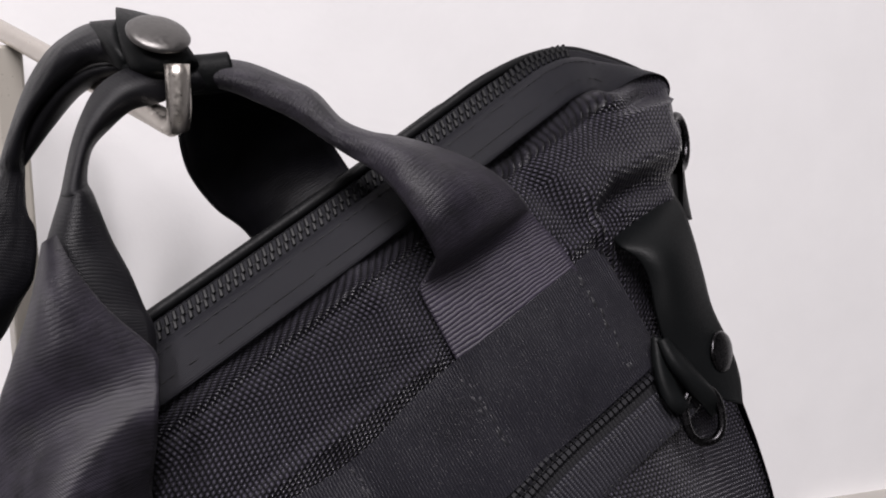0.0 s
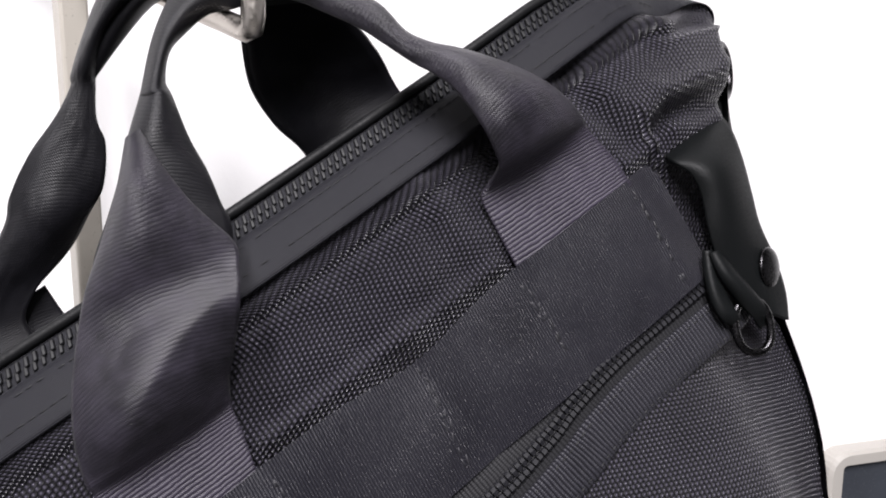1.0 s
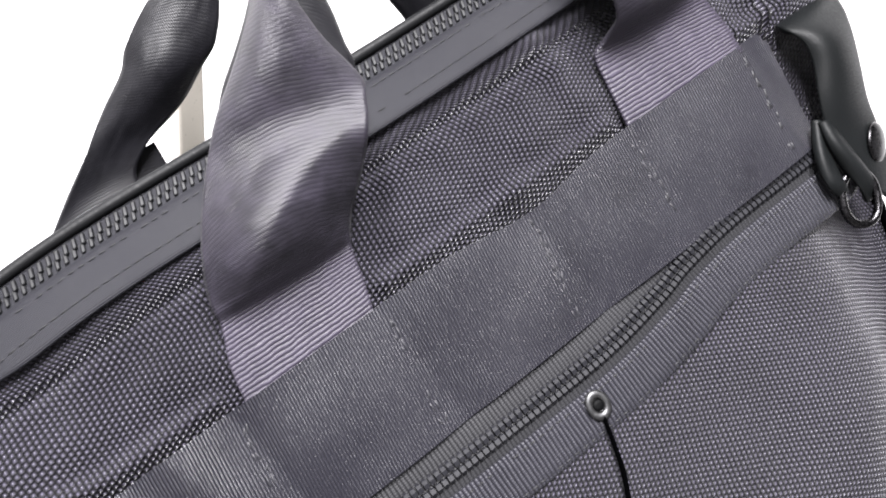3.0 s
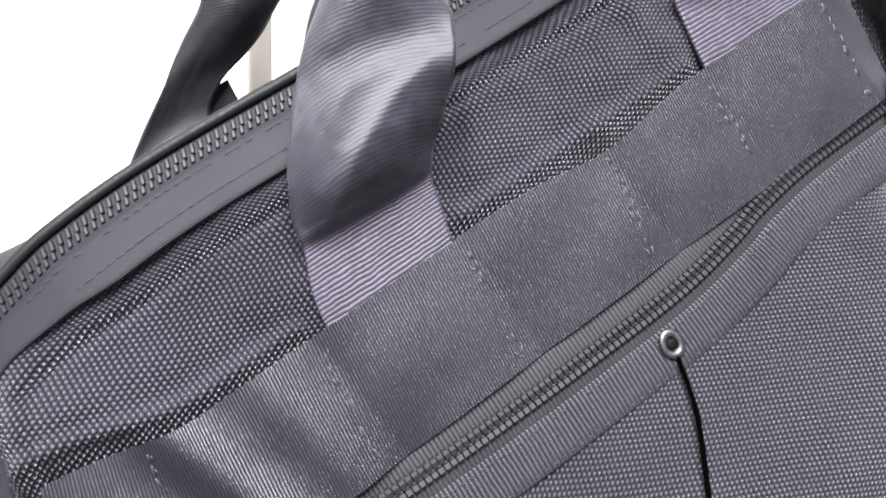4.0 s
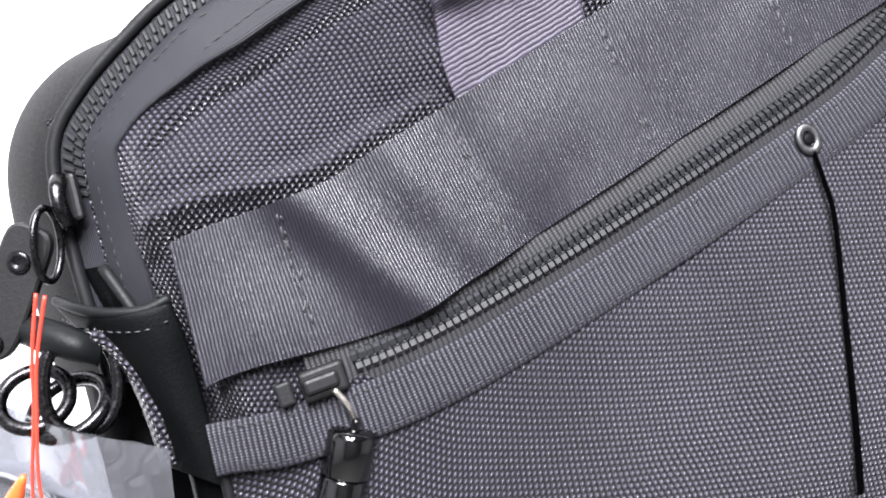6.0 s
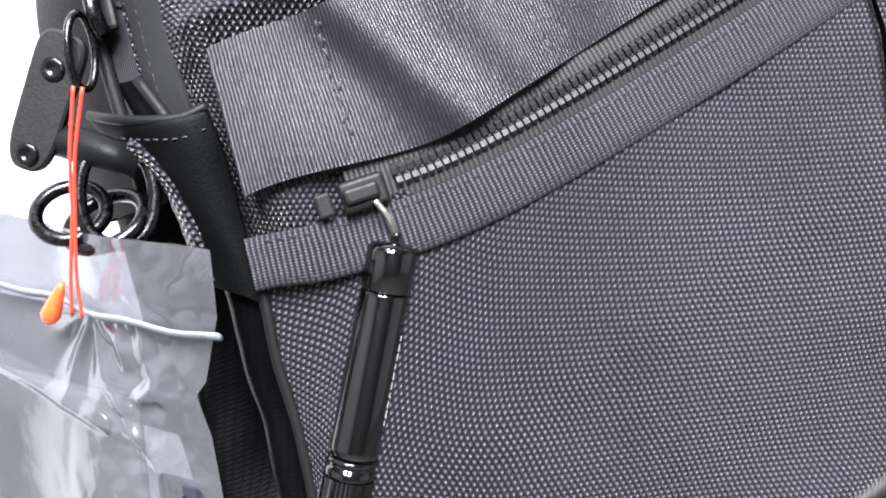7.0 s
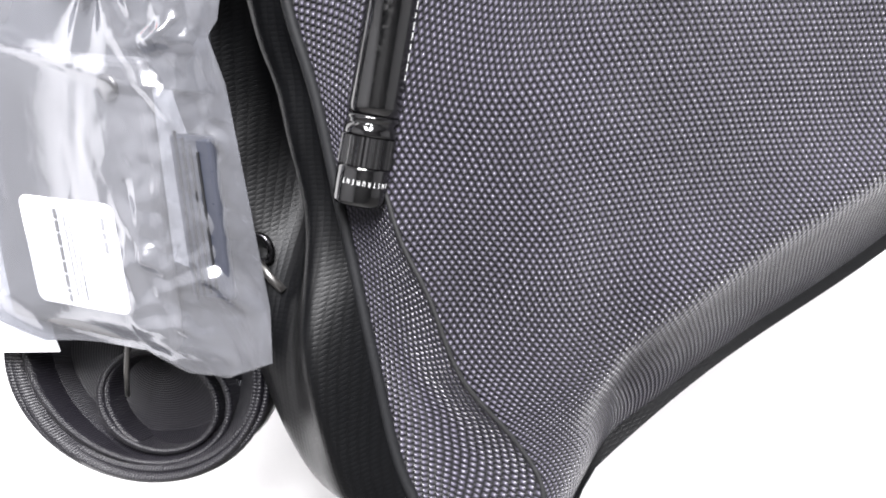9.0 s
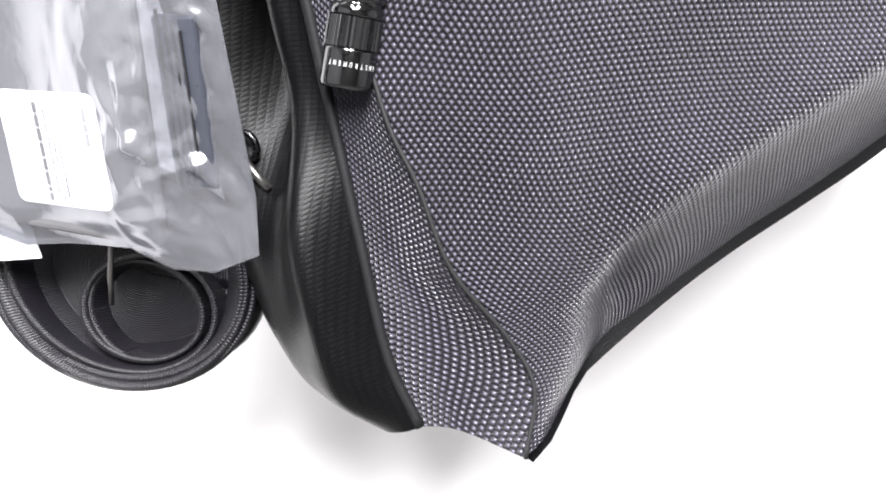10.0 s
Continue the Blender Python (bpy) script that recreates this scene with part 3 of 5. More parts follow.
def pocket_gusset(s, t):
    i = t * 89
    a = np.array([np.interp(i, range(90), SEAM[:, k]) for k in range(3)])
    i = 22 + t * 57
    b = np.array([np.interp(i, range(80), PIPE[:, k]) for k in range(3)])
    p = a + (b - a) * s
    p[2] -= 0.010 * math.sin(s * math.pi) * smooth(0.35, 0.75, t) + 0.0012 * ripple(s, t * 4, 2.2, 7)
    return p


sheet("pocket_gusset", pocket_gusset, 16, 80, MESH, bag)
tube("pocket_seam", SEAM[30:], 0.0007, THREAD_DARK, bag)

# ---- belt across the face ----
STITCH_U = [(-0.056, -0.066), (-0.003, -0.0075), (0.049, 0.0445), (0.1045, 0.0975), (0.148, 0.1455), (0.2005, 0.1965)]


def belt_lift(u):
    return 0.011 * smooth(-0.035, -0.084, u)


def belt_w(u, v):
    x = u + 0.1 * v
    w = 0.0030 - 0.004 * smooth(0.2, 0.215, u) - 0.002 * smooth(-0.075, -0.098, u)
    for a, b in zip(STITCH_U[:-1], STITCH_U[1:]):
        if a[0] < x <= b[0]:
            w += 0.002 * math.sin((x - a[0]) / (b[0] - a[0]) * math.pi) ** 0.7
    w += 0.0042 * math.exp(-((u + 0.043 + 0.35 * (v + 0.02)) / 0.008) ** 2) + 0.0022 * math.exp(-((u + 0.019 + 0.2 * (v + 0.02)) / 0.008) ** 2)
    w += 0.0022 * math.exp(-((u - 0.008) / 0.01) ** 2) * smooth(-0.05, -0.01, v)
    w += 0.0006 * ripple(u, v, 45, 9)
    return w


def belt_face(s, t):
    u = -0.0825 + s * 0.2985
    dv = belt_lift(u) - 0.004 * math.exp(-((u - 0.105) / 0.02) ** 2) * (1 - t)
    v = 0.0015 - t * 0.0435
    v = -0.0195 + (v + 0.0195) * (1 - 0.17 * smooth(-0.025, -0.082, u))
    u += (0.12 + 0.22 * smooth(-0.03, -0.08, u)) * v
    return u, v + dv, belt_w(u, v)


solid(sheet("belt", belt_face, 220, 36, BELT, bag, "dark satin webbing belt with bartacked loops"), 0.0005, 1.0).modifiers[0].use_rim = False
for a, b in STITCH_U:
    for off in (0, 0.0012):
        top, bot = np.array((a + off, -0.003)), np.array((b + off, -0.0385))
        line = [(*(top + (bot - top) * q), 0) for q in np.linspace(0, 1, 24)]
        line = [(p[0], p[1] + belt_lift(p[0]), belt_w(p[0], p[1]) + 0.0001) for p in line]
        dashes("bartack", line, 0.0030, 0.0010, 0.0008, 0.00035, THREAD, "pale uneven stitching", wander=1.3, skip=0.3)

# ---- pocket zip under the belt ----
FZIP = spline([(-0.0995, -0.0305, -0.006), (-0.086, -0.0355, -0.001), (-0.07, -0.0405, 0.0005), (-0.049, -0.0455, 0.0015), (-0.023, -0.0485, 0.0025), (0.016, -0.0505, 0.003), (0.058, -0.0515, 0.003), (0.099, -0.0515, 0.003), (0.125, -0.0485, 0.003), (0.14, -0.0455, 0.0028), (0.165, -0.0435, 0.002), (0.207, -0.044, 0.0), (0.216, -0.043, -0.004)], 260)
FZIP_T = np.gradient(FZIP, axis=0)
FZIP_T /= np.linalg.norm(FZIP_T, axis=1)[:, None]


def fzip_strip(name, profile, material, label="", first=0):
    def f(s, t):
        i = first + round(s * (259 - first))
        d, w = through_rows(profile, t)
        nn = (FZIP_T[i, 1], -FZIP_T[i, 0])
        return FZIP[i, 0] + nn[0] * d, FZIP[i, 1] + nn[1] * d, FZIP[i, 2] + w
    return sheet(name, f, 259 - first, 8, material, bag, label)


ZIP_TWILL = rib_material("zip_twill", 0.0014, False, (0.005, 0.005, 0.0056), (0.018, 0.018, 0.02), 0.00025, 0.5, 0.06)
fzip_strip("pocket_zip_tape", [(-0.009, -0.0006), (-0.004, 0.0), (0.004, 0.0), (0.0075, -0.0004)], ZIP_TWILL, first=24)
fzip_strip("pocket_binding", [(0.0062, -0.0002), (0.0068, 0.0009), (0.013, 0.0012), (0.0205, 0.0012), (0.0212, 0.0)], BINDING, "flat woven binding under the pocket zip")


def fzip_line(d, w, first=4, last=256):
    return [(FZIP[i, 0] + FZIP_T[i, 1] * d, FZIP[i, 1] - FZIP_T[i, 0] * d, FZIP[i, 2] + w) for i in range(first, last)]


dashes("binding_stitching", fzip_line(0.0082, 0.0011), 0.0024, 0.001, 0.0004, 0.0002, THREAD_DARK)
dashes("binding_stitching", fzip_line(0.0195, 0.0012), 0.0024, 0.001, 0.0004, 0.0002, THREAD_DARK)


def coil():
    """Two rows of small coil teeth, each a bent bar."""
    verts, faces = [], []
    s = np.concatenate([[0], np.cumsum(np.linalg.norm(np.diff(FZIP, axis=0), axis=1))])
    at, k = 0.043, 0
    while at < s[-1] - 0.006:
        i = min(int(np.searchsorted(s, at)), 258)
        for sgn in (-1, 1):
            t = Vector(FZIP_T[i])
            across = Vector((t.y, -t.x, 0)) * sgn
            c = Vector([np.interp(at, s, FZIP[:, q]) for q in range(3)]) + t * (0.0003 * sgn)
            up = Vector((0, 0, 1))
            base = len(verts)
            for d, h, wd in ((0.0003, 0.0003, 0.0006), (0.0007, 0.0014, 0.0008), (0.0018, 0.0016, 0.0008), (0.0025, 0.0009, 0.0007), (0.0029, 0.0, 0.0005)):
                q = c + across * d + up * h
                verts += [q - t * wd, q + t * wd]
            for j in range(4):
                a = base + 2 * j
                faces.append((a, a + 1, a + 3, a + 2) if sgn > 0 else (a + 1, a, a + 2, a + 3))
        at += 0.0022
        k += 1
    return tagged(mesh_object("zip_coil", verts, faces, COIL, bag, "two rows of dark coil teeth", smooth=False), kind="stuff")


solid(coil(), 0.0005)
tube("zip_cord", fzip_line(0.0, 0.0009, 34), 0.0003, THREAD_DARK, bag, sides=6)


# ---- handles ----
def ribbon(name, rows, material, label="", ns=18, nt=90, thick=0.0016, crease=0.0, fold=0.0):
    """A webbing band lofted over rows of left, middle and right places."""
    rows = np.array(rows, dtype=float)

    def f(s, t):
        a, b, c = (through_rows(rows[:, k], t) for k in range(3))
        q = 2 * s - 1
        p = a * (q * (q - 1) / 2) + b * (1 - q * q) + c * (q * (q + 1) / 2)
        p[2] += crease * (ripple(s + 1.5 * t, t - 0.4 * s, 9.0, nt) + 0.5 * ripple(s - 2 * t, t, 21.0, 3)) * smooth(0.0, 0.25, t) * smooth(1.0, 0.8, t)
        p[2] += fold * max(0.0, 1 - abs(s - 0.12 - 2.1 * (t - 0.22)) / 0.42) * smooth(0.17, 0.25, t) * smooth(0.66, 0.52, t)
        return p
    return solid(sheet(name, f, ns, nt, material, bag, label), thick, 0.0)


ribbon("front_handle", [
    ((0.0016, -0.0021, 0.0020), (0.0228, -0.0025, 0.0020), (0.0460, -0.0026, 0.0020)),
    ((0.0043, 0.0116, 0.0020), (0.0253, 0.0108, 0.0025), (0.0501, 0.0109, 0.0020)),
    ((0.0086, 0.0222, 0.0030), (0.0298, 0.0215, 0.0030), (0.0523, 0.0199, 0.0025)),
    ((0.0096, 0.0273, 0.0050), (0.0324, 0.0261, 0.0120), (0.0538, 0.0242, 0.0060)),
    ((0.0111, 0.0320, 0.0070), (0.0339, 0.0321, 0.0195), (0.0567, 0.0288, 0.0100)),
    ((0.0137, 0.0378, 0.0090), (0.0366, 0.0393, 0.0220), (0.0607, 0.0331, 0.0160)),
    ((0.0180, 0.0451, 0.0100), (0.0410, 0.0466, 0.0215), (0.0661, 0.0388, 0.0210)),
    ((0.0244, 0.0539, 0.0110), (0.0474, 0.0540, 0.0205), (0.0709, 0.0446, 0.0250)),
    ((0.0316, 0.0621, 0.0120), (0.0532, 0.0604, 0.0215), (0.0756, 0.0514, 0.0235)),
    ((0.0400, 0.0703, 0.0140), (0.0582, 0.0668, 0.0250), (0.0787, 0.0583, 0.0210)),
    ((0.0504, 0.0782, 0.0160), (0.0620, 0.0745, 0.0280), (0.0756, 0.0727, 0.0220)),
    ((0.0623, 0.0880, 0.0180), (0.0671, 0.0859, 0.0280), (0.0748, 0.0856, 0.0230)),
    ((0.0727, 0.0987, 0.0180), (0.0738, 0.0981, 0.0220), (0.0761, 0.0988, 0.0200)),
], HANDLE, "ribbed satin webbing handle, folded and twisted", 40, 150, crease=0.0002, fold=0.0018)
ribbon("front_handle", [
    ((0.1503, -0.0003, 0.0020), (0.1738, -0.0014, 0.0020), (0.2023, -0.0012, 0.0020)),
    ((0.1523, 0.0146, 0.0020), (0.1750, 0.0131, 0.0025), (0.2026, 0.0103, 0.0020)),
    ((0.1540, 0.0259, 0.0030), (0.1752, 0.0231, 0.0030), (0.2010, 0.0195, 0.0025)),
    ((0.1577, 0.0284, 0.0060), (0.1751, 0.0273, 0.0090), (0.1999, 0.0248, 0.0040)),
    ((0.1605, 0.0316, 0.0150), (0.1769, 0.0307, 0.0190), (0.1993, 0.0282, 0.0060)),
    ((0.1606, 0.0381, 0.0200), (0.1770, 0.0400, 0.0240), (0.1976, 0.0346, 0.0080)),
    ((0.1610, 0.0458, 0.0220), (0.1762, 0.0482, 0.0250), (0.1945, 0.0435, 0.0090)),
    ((0.1616, 0.0545, 0.0210), (0.1723, 0.0566, 0.0240), (0.1893, 0.0528, 0.0090)),
    ((0.1614, 0.0615, 0.0190), (0.1697, 0.0639, 0.0220), (0.1823, 0.0626, 0.0080)),
    ((0.1600, 0.0671, 0.0170), (0.1670, 0.0695, 0.0190), (0.1760, 0.0699, 0.0070)),
    ((0.1586, 0.0724, 0.0140), (0.1634, 0.0746, 0.0170), (0.1699, 0.0760, 0.0060)),
    ((0.1560, 0.0806, 0.0120), (0.1595, 0.0820, 0.0150), (0.1652, 0.0842, 0.0050)),
    ((0.1524, 0.0920, 0.0090), (0.1578, 0.0935, 0.0130), (0.1641, 0.0959, 0.0030)),
    ((0.1475, 0.1022, 0.0060), (0.1536, 0.1031, 0.0100), (0.1599, 0.1048, 0.0010)),
    ((0.1431, 0.1104, 0.0040), (0.1469, 0.1123, 0.0080), (0.1532, 0.1157, -0.0010)),
    ((0.1383, 0.1159, 0.0030), (0.1410, 0.1183, 0.0060), (0.1455, 0.1228, -0.0020)),
], HANDLE, "ribbed satin webbing handle, folded and twisted", 30, 140, crease=0.0002)
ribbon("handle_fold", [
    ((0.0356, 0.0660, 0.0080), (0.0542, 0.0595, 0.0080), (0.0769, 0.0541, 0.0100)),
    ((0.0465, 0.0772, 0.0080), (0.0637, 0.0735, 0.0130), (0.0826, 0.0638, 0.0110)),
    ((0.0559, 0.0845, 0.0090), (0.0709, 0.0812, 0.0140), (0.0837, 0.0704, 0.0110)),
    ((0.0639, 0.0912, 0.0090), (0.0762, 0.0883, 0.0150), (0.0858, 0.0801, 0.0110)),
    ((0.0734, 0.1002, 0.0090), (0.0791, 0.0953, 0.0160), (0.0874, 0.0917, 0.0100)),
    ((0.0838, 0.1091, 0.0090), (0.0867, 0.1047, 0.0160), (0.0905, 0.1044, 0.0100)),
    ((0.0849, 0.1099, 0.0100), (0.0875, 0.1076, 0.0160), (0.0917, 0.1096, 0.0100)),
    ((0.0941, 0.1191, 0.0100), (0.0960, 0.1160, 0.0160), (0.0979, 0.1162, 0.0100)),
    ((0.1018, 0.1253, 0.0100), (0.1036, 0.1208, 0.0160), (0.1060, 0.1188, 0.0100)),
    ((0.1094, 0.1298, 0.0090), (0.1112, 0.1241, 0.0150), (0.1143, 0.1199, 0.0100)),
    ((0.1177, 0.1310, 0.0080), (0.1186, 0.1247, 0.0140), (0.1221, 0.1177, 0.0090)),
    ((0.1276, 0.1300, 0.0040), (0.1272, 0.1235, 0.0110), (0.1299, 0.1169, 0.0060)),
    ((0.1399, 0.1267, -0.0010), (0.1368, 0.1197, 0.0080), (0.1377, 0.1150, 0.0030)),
], HANDLE_SHADED, "folded-over layer of the webbing handle", 20, 120, 0.0013)
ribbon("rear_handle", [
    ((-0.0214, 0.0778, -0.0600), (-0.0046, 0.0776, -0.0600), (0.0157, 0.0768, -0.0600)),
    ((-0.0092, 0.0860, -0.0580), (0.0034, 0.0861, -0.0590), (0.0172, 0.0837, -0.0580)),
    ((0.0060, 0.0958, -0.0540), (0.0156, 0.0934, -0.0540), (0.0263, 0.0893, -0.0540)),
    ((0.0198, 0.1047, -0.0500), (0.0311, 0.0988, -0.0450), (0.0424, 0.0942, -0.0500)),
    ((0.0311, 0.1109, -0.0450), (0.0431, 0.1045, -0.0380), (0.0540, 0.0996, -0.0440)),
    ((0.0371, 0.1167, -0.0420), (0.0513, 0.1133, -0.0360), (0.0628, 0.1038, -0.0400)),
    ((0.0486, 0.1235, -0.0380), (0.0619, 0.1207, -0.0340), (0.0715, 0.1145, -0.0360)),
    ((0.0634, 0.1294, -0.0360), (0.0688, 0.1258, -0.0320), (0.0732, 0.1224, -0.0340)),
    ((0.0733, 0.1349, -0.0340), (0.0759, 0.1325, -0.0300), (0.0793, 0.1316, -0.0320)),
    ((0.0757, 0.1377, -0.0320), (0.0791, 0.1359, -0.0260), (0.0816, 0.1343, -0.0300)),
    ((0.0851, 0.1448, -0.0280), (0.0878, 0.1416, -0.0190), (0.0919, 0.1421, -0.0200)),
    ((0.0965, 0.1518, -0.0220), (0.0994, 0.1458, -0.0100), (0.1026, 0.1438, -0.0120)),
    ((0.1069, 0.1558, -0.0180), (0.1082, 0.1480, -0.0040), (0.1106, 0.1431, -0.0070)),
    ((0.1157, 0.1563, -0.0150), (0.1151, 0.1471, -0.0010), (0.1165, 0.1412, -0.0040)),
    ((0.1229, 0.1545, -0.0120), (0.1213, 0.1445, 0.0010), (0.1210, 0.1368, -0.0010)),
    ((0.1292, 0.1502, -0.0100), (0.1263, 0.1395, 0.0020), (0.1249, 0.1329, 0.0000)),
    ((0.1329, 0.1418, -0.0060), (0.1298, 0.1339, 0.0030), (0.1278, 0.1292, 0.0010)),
], HANDLE_SHADED, "dark satin webbing handle on the far side", 20, 120, crease=0.0004)
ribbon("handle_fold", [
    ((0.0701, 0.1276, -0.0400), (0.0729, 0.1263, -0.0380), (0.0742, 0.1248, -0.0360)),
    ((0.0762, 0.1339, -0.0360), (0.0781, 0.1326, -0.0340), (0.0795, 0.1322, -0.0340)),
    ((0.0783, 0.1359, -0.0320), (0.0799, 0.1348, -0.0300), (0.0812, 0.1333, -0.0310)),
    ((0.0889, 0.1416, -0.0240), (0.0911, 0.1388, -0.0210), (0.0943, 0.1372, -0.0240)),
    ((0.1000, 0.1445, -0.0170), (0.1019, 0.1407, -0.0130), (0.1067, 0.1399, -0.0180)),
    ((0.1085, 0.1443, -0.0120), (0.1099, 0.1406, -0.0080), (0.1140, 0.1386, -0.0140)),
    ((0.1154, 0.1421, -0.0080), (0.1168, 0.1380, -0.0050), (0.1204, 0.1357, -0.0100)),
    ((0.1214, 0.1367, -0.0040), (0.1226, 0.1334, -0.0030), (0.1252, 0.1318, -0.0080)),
], HANDLE_SHADED, "folded-over layer of the far handle", 12, 70, 0.0013)
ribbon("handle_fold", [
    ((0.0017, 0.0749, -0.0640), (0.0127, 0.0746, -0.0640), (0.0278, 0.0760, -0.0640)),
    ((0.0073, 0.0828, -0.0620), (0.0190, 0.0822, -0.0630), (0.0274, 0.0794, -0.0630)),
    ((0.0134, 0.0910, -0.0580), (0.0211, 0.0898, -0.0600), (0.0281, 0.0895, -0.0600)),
], HANDLE_SHADED, "turned edge of the far handle", 12, 20, 0.0013)
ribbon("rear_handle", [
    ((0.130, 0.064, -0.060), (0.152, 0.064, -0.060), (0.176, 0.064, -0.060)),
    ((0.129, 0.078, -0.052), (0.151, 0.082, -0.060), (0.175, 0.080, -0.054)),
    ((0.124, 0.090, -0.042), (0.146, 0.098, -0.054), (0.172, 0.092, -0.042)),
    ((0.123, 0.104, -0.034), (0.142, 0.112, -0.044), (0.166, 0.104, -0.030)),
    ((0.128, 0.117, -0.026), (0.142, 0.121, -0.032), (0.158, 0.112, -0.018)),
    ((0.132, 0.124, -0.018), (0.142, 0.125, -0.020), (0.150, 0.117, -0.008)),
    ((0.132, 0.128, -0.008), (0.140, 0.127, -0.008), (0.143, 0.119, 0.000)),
], HANDLE_SHADED, "dark satin webbing handle on the far side", crease=0.0005)

# leather wrap that holds the handles together, with its press stud
tube("handle_sleeve", spline([(0.1210, 0.1326, 0.0030), (0.1253, 0.1283, 0.0040), (0.1313, 0.1233, 0.0040), (0.1388, 0.1194, 0.0030), (0.1462, 0.1163, 0.0020)], 30), 0.0062, LEATHER, bag, "black leather sleeve round both handles", sides=24, flat=0.8)
ribbon("handle_keeper", [
    ((0.1223, 0.1553, -0.0130), (0.1249, 0.1519, -0.0080), (0.1292, 0.1516, -0.0120)),
    ((0.1218, 0.1529, -0.0080), (0.1237, 0.1482, -0.0020), (0.1280, 0.1474, -0.0060)),
    ((0.1207, 0.1466, -0.0010), (0.1215, 0.1406, 0.0060), (0.1243, 0.1381, 0.0040)),
    ((0.1196, 0.1405, 0.0030), (0.1207, 0.1353, 0.0080), (0.1230, 0.1327, 0.0060)),
    ((0.1190, 0.1359, 0.0030), (0.1201, 0.1320, 0.0060), (0.1232, 0.1304, 0.0030)),
], LEATHER, "black leather band under the wrap", 14, 30, 0.002)
ribbon("handle_wrap", [
    ((0.1316, 0.1541, -0.0140), (0.1370, 0.1482, -0.0120), (0.1420, 0.1416, -0.0120)),
    ((0.1298, 0.1518, -0.0040), (0.1349, 0.1452, -0.0010), (0.1409, 0.1391, -0.0030)),
    ((0.1267, 0.1456, 0.0060), (0.1316, 0.1383, 0.0100), (0.1383, 0.1319, 0.0070)),
    ((0.1238, 0.1386, 0.0110), (0.1286, 0.1310, 0.0160), (0.1373, 0.1266, 0.0120)),
    ((0.1221, 0.1331, 0.0120), (0.1269, 0.1257, 0.0170), (0.1371, 0.1235, 0.0130)),
    ((0.1216, 0.1298, 0.0100), (0.1269, 0.1235, 0.0140), (0.1380, 0.1225, 0.0100)),
    ((0.1226, 0.1300, 0.0040), (0.1282, 0.1244, 0.0060), (0.1387, 0.1229, 0.0040)),
], LEATHER, "black leather strap folded over the handles", 16, 40, 0.0024)
stud_m = facing((0.1319, 0.1322, 0.016), (0.462, 0.407, 0.777), (0, 1, 0))
DOME = [(0.0078, 0.0), (0.0080, 0.0008), (0.0074, 0.0016), (0.0062, 0.0021), (0.0045, 0.0026), (0.002, 0.0029), (0.0004, 0.003)]
lathe("press_stud", [(r * 1.15, z) for r, z in DOME], stud_m, GUN_METAL, bag, "domed gunmetal press stud", 48)

# ---- leather tab and ring at one end of the belt ----
ribbon("strap_tab", [
    ((0.2308, -0.0025, -0.0100), (0.2455, -0.0020, -0.0130), (0.2622, -0.0025, -0.0190)),
    ((0.2220, -0.0016, -0.0010), (0.2357, -0.0018, -0.0020), (0.2567, -0.0028, -0.0100)),
    ((0.2192, -0.0034, 0.0050), (0.2312, -0.0066, 0.0060), (0.2513, -0.0091, -0.0030)),
    ((0.2207, -0.0095, 0.0080), (0.2295, -0.0141, 0.0100), (0.2459, -0.0187, 0.0000)),
    ((0.2195, -0.0177, 0.0080), (0.2266, -0.0231, 0.0100), (0.2409, -0.0303, 0.0000)),
    ((0.2146, -0.0285, 0.0070), (0.2225, -0.0338, 0.0080), (0.2369, -0.0414, -0.0010)),
    ((0.2120, -0.0389, 0.0050), (0.2206, -0.0452, 0.0050), (0.2352, -0.0561, -0.0030)),
    ((0.2125, -0.0513, 0.0030), (0.2210, -0.0575, 0.0020), (0.2324, -0.0676, -0.0050)),
    ((0.2160, -0.0641, 0.0000), (0.2207, -0.0694, -0.0010), (0.2274, -0.0764, -0.0060)),
], LEATHER, "smooth black leather tab folded over the belt", 24, 70, 0.0020)
lathe("press_stud", [(r * 0.92, z * 0.8) for r, z in DOME], facing((0.2294, -0.0549, 0.0005), (0.37, -0.30, 0.86), (0, 1, 0)), BLACK_METAL, bag, "dark domed press stud", 40)
ribbon("tab_loop", [
    ((0.2098, -0.0343, 0.0040), (0.2107, -0.0350, 0.0050), (0.2130, -0.0366, 0.0040)),
    ((0.2052, -0.0405, 0.0040), (0.2059, -0.0412, 0.0060), (0.2095, -0.0428, 0.0040)),
    ((0.2008, -0.0482, 0.0050), (0.2021, -0.0485, 0.0070), (0.2066, -0.0498, 0.0050)),
    ((0.1991, -0.0553, 0.0060), (0.2013, -0.0558, 0.0070), (0.2050, -0.0565, 0.0060)),
    ((0.2019, -0.0608, 0.0040), (0.2040, -0.0610, 0.0040), (0.2064, -0.0609, 0.0040)),
], LEATHER, "leather tongue of the ring", 8, 24, 0.0016)
ribbon("tab_loop", [
    ((0.2099, -0.0358, 0.0060), (0.2111, -0.0361, 0.0070), (0.2134, -0.0371, 0.0060)),
    ((0.2075, -0.0437, 0.0070), (0.2092, -0.0439, 0.0090), (0.2133, -0.0458, 0.0070)),
    ((0.2080, -0.0529, 0.0060), (0.2098, -0.0527, 0.0090), (0.2143, -0.0548, 0.0070)),
    ((0.2092, -0.0618, 0.0060), (0.2117, -0.0620, 0.0070), (0.2155, -0.0634, 0.0060)),
    ((0.2107, -0.0685, 0.0030), (0.2129, -0.0687, 0.0030), (0.2153, -0.0688, 0.0030)),
], LEATHER, "leather tongue of the ring", 8, 24, 0.0016)
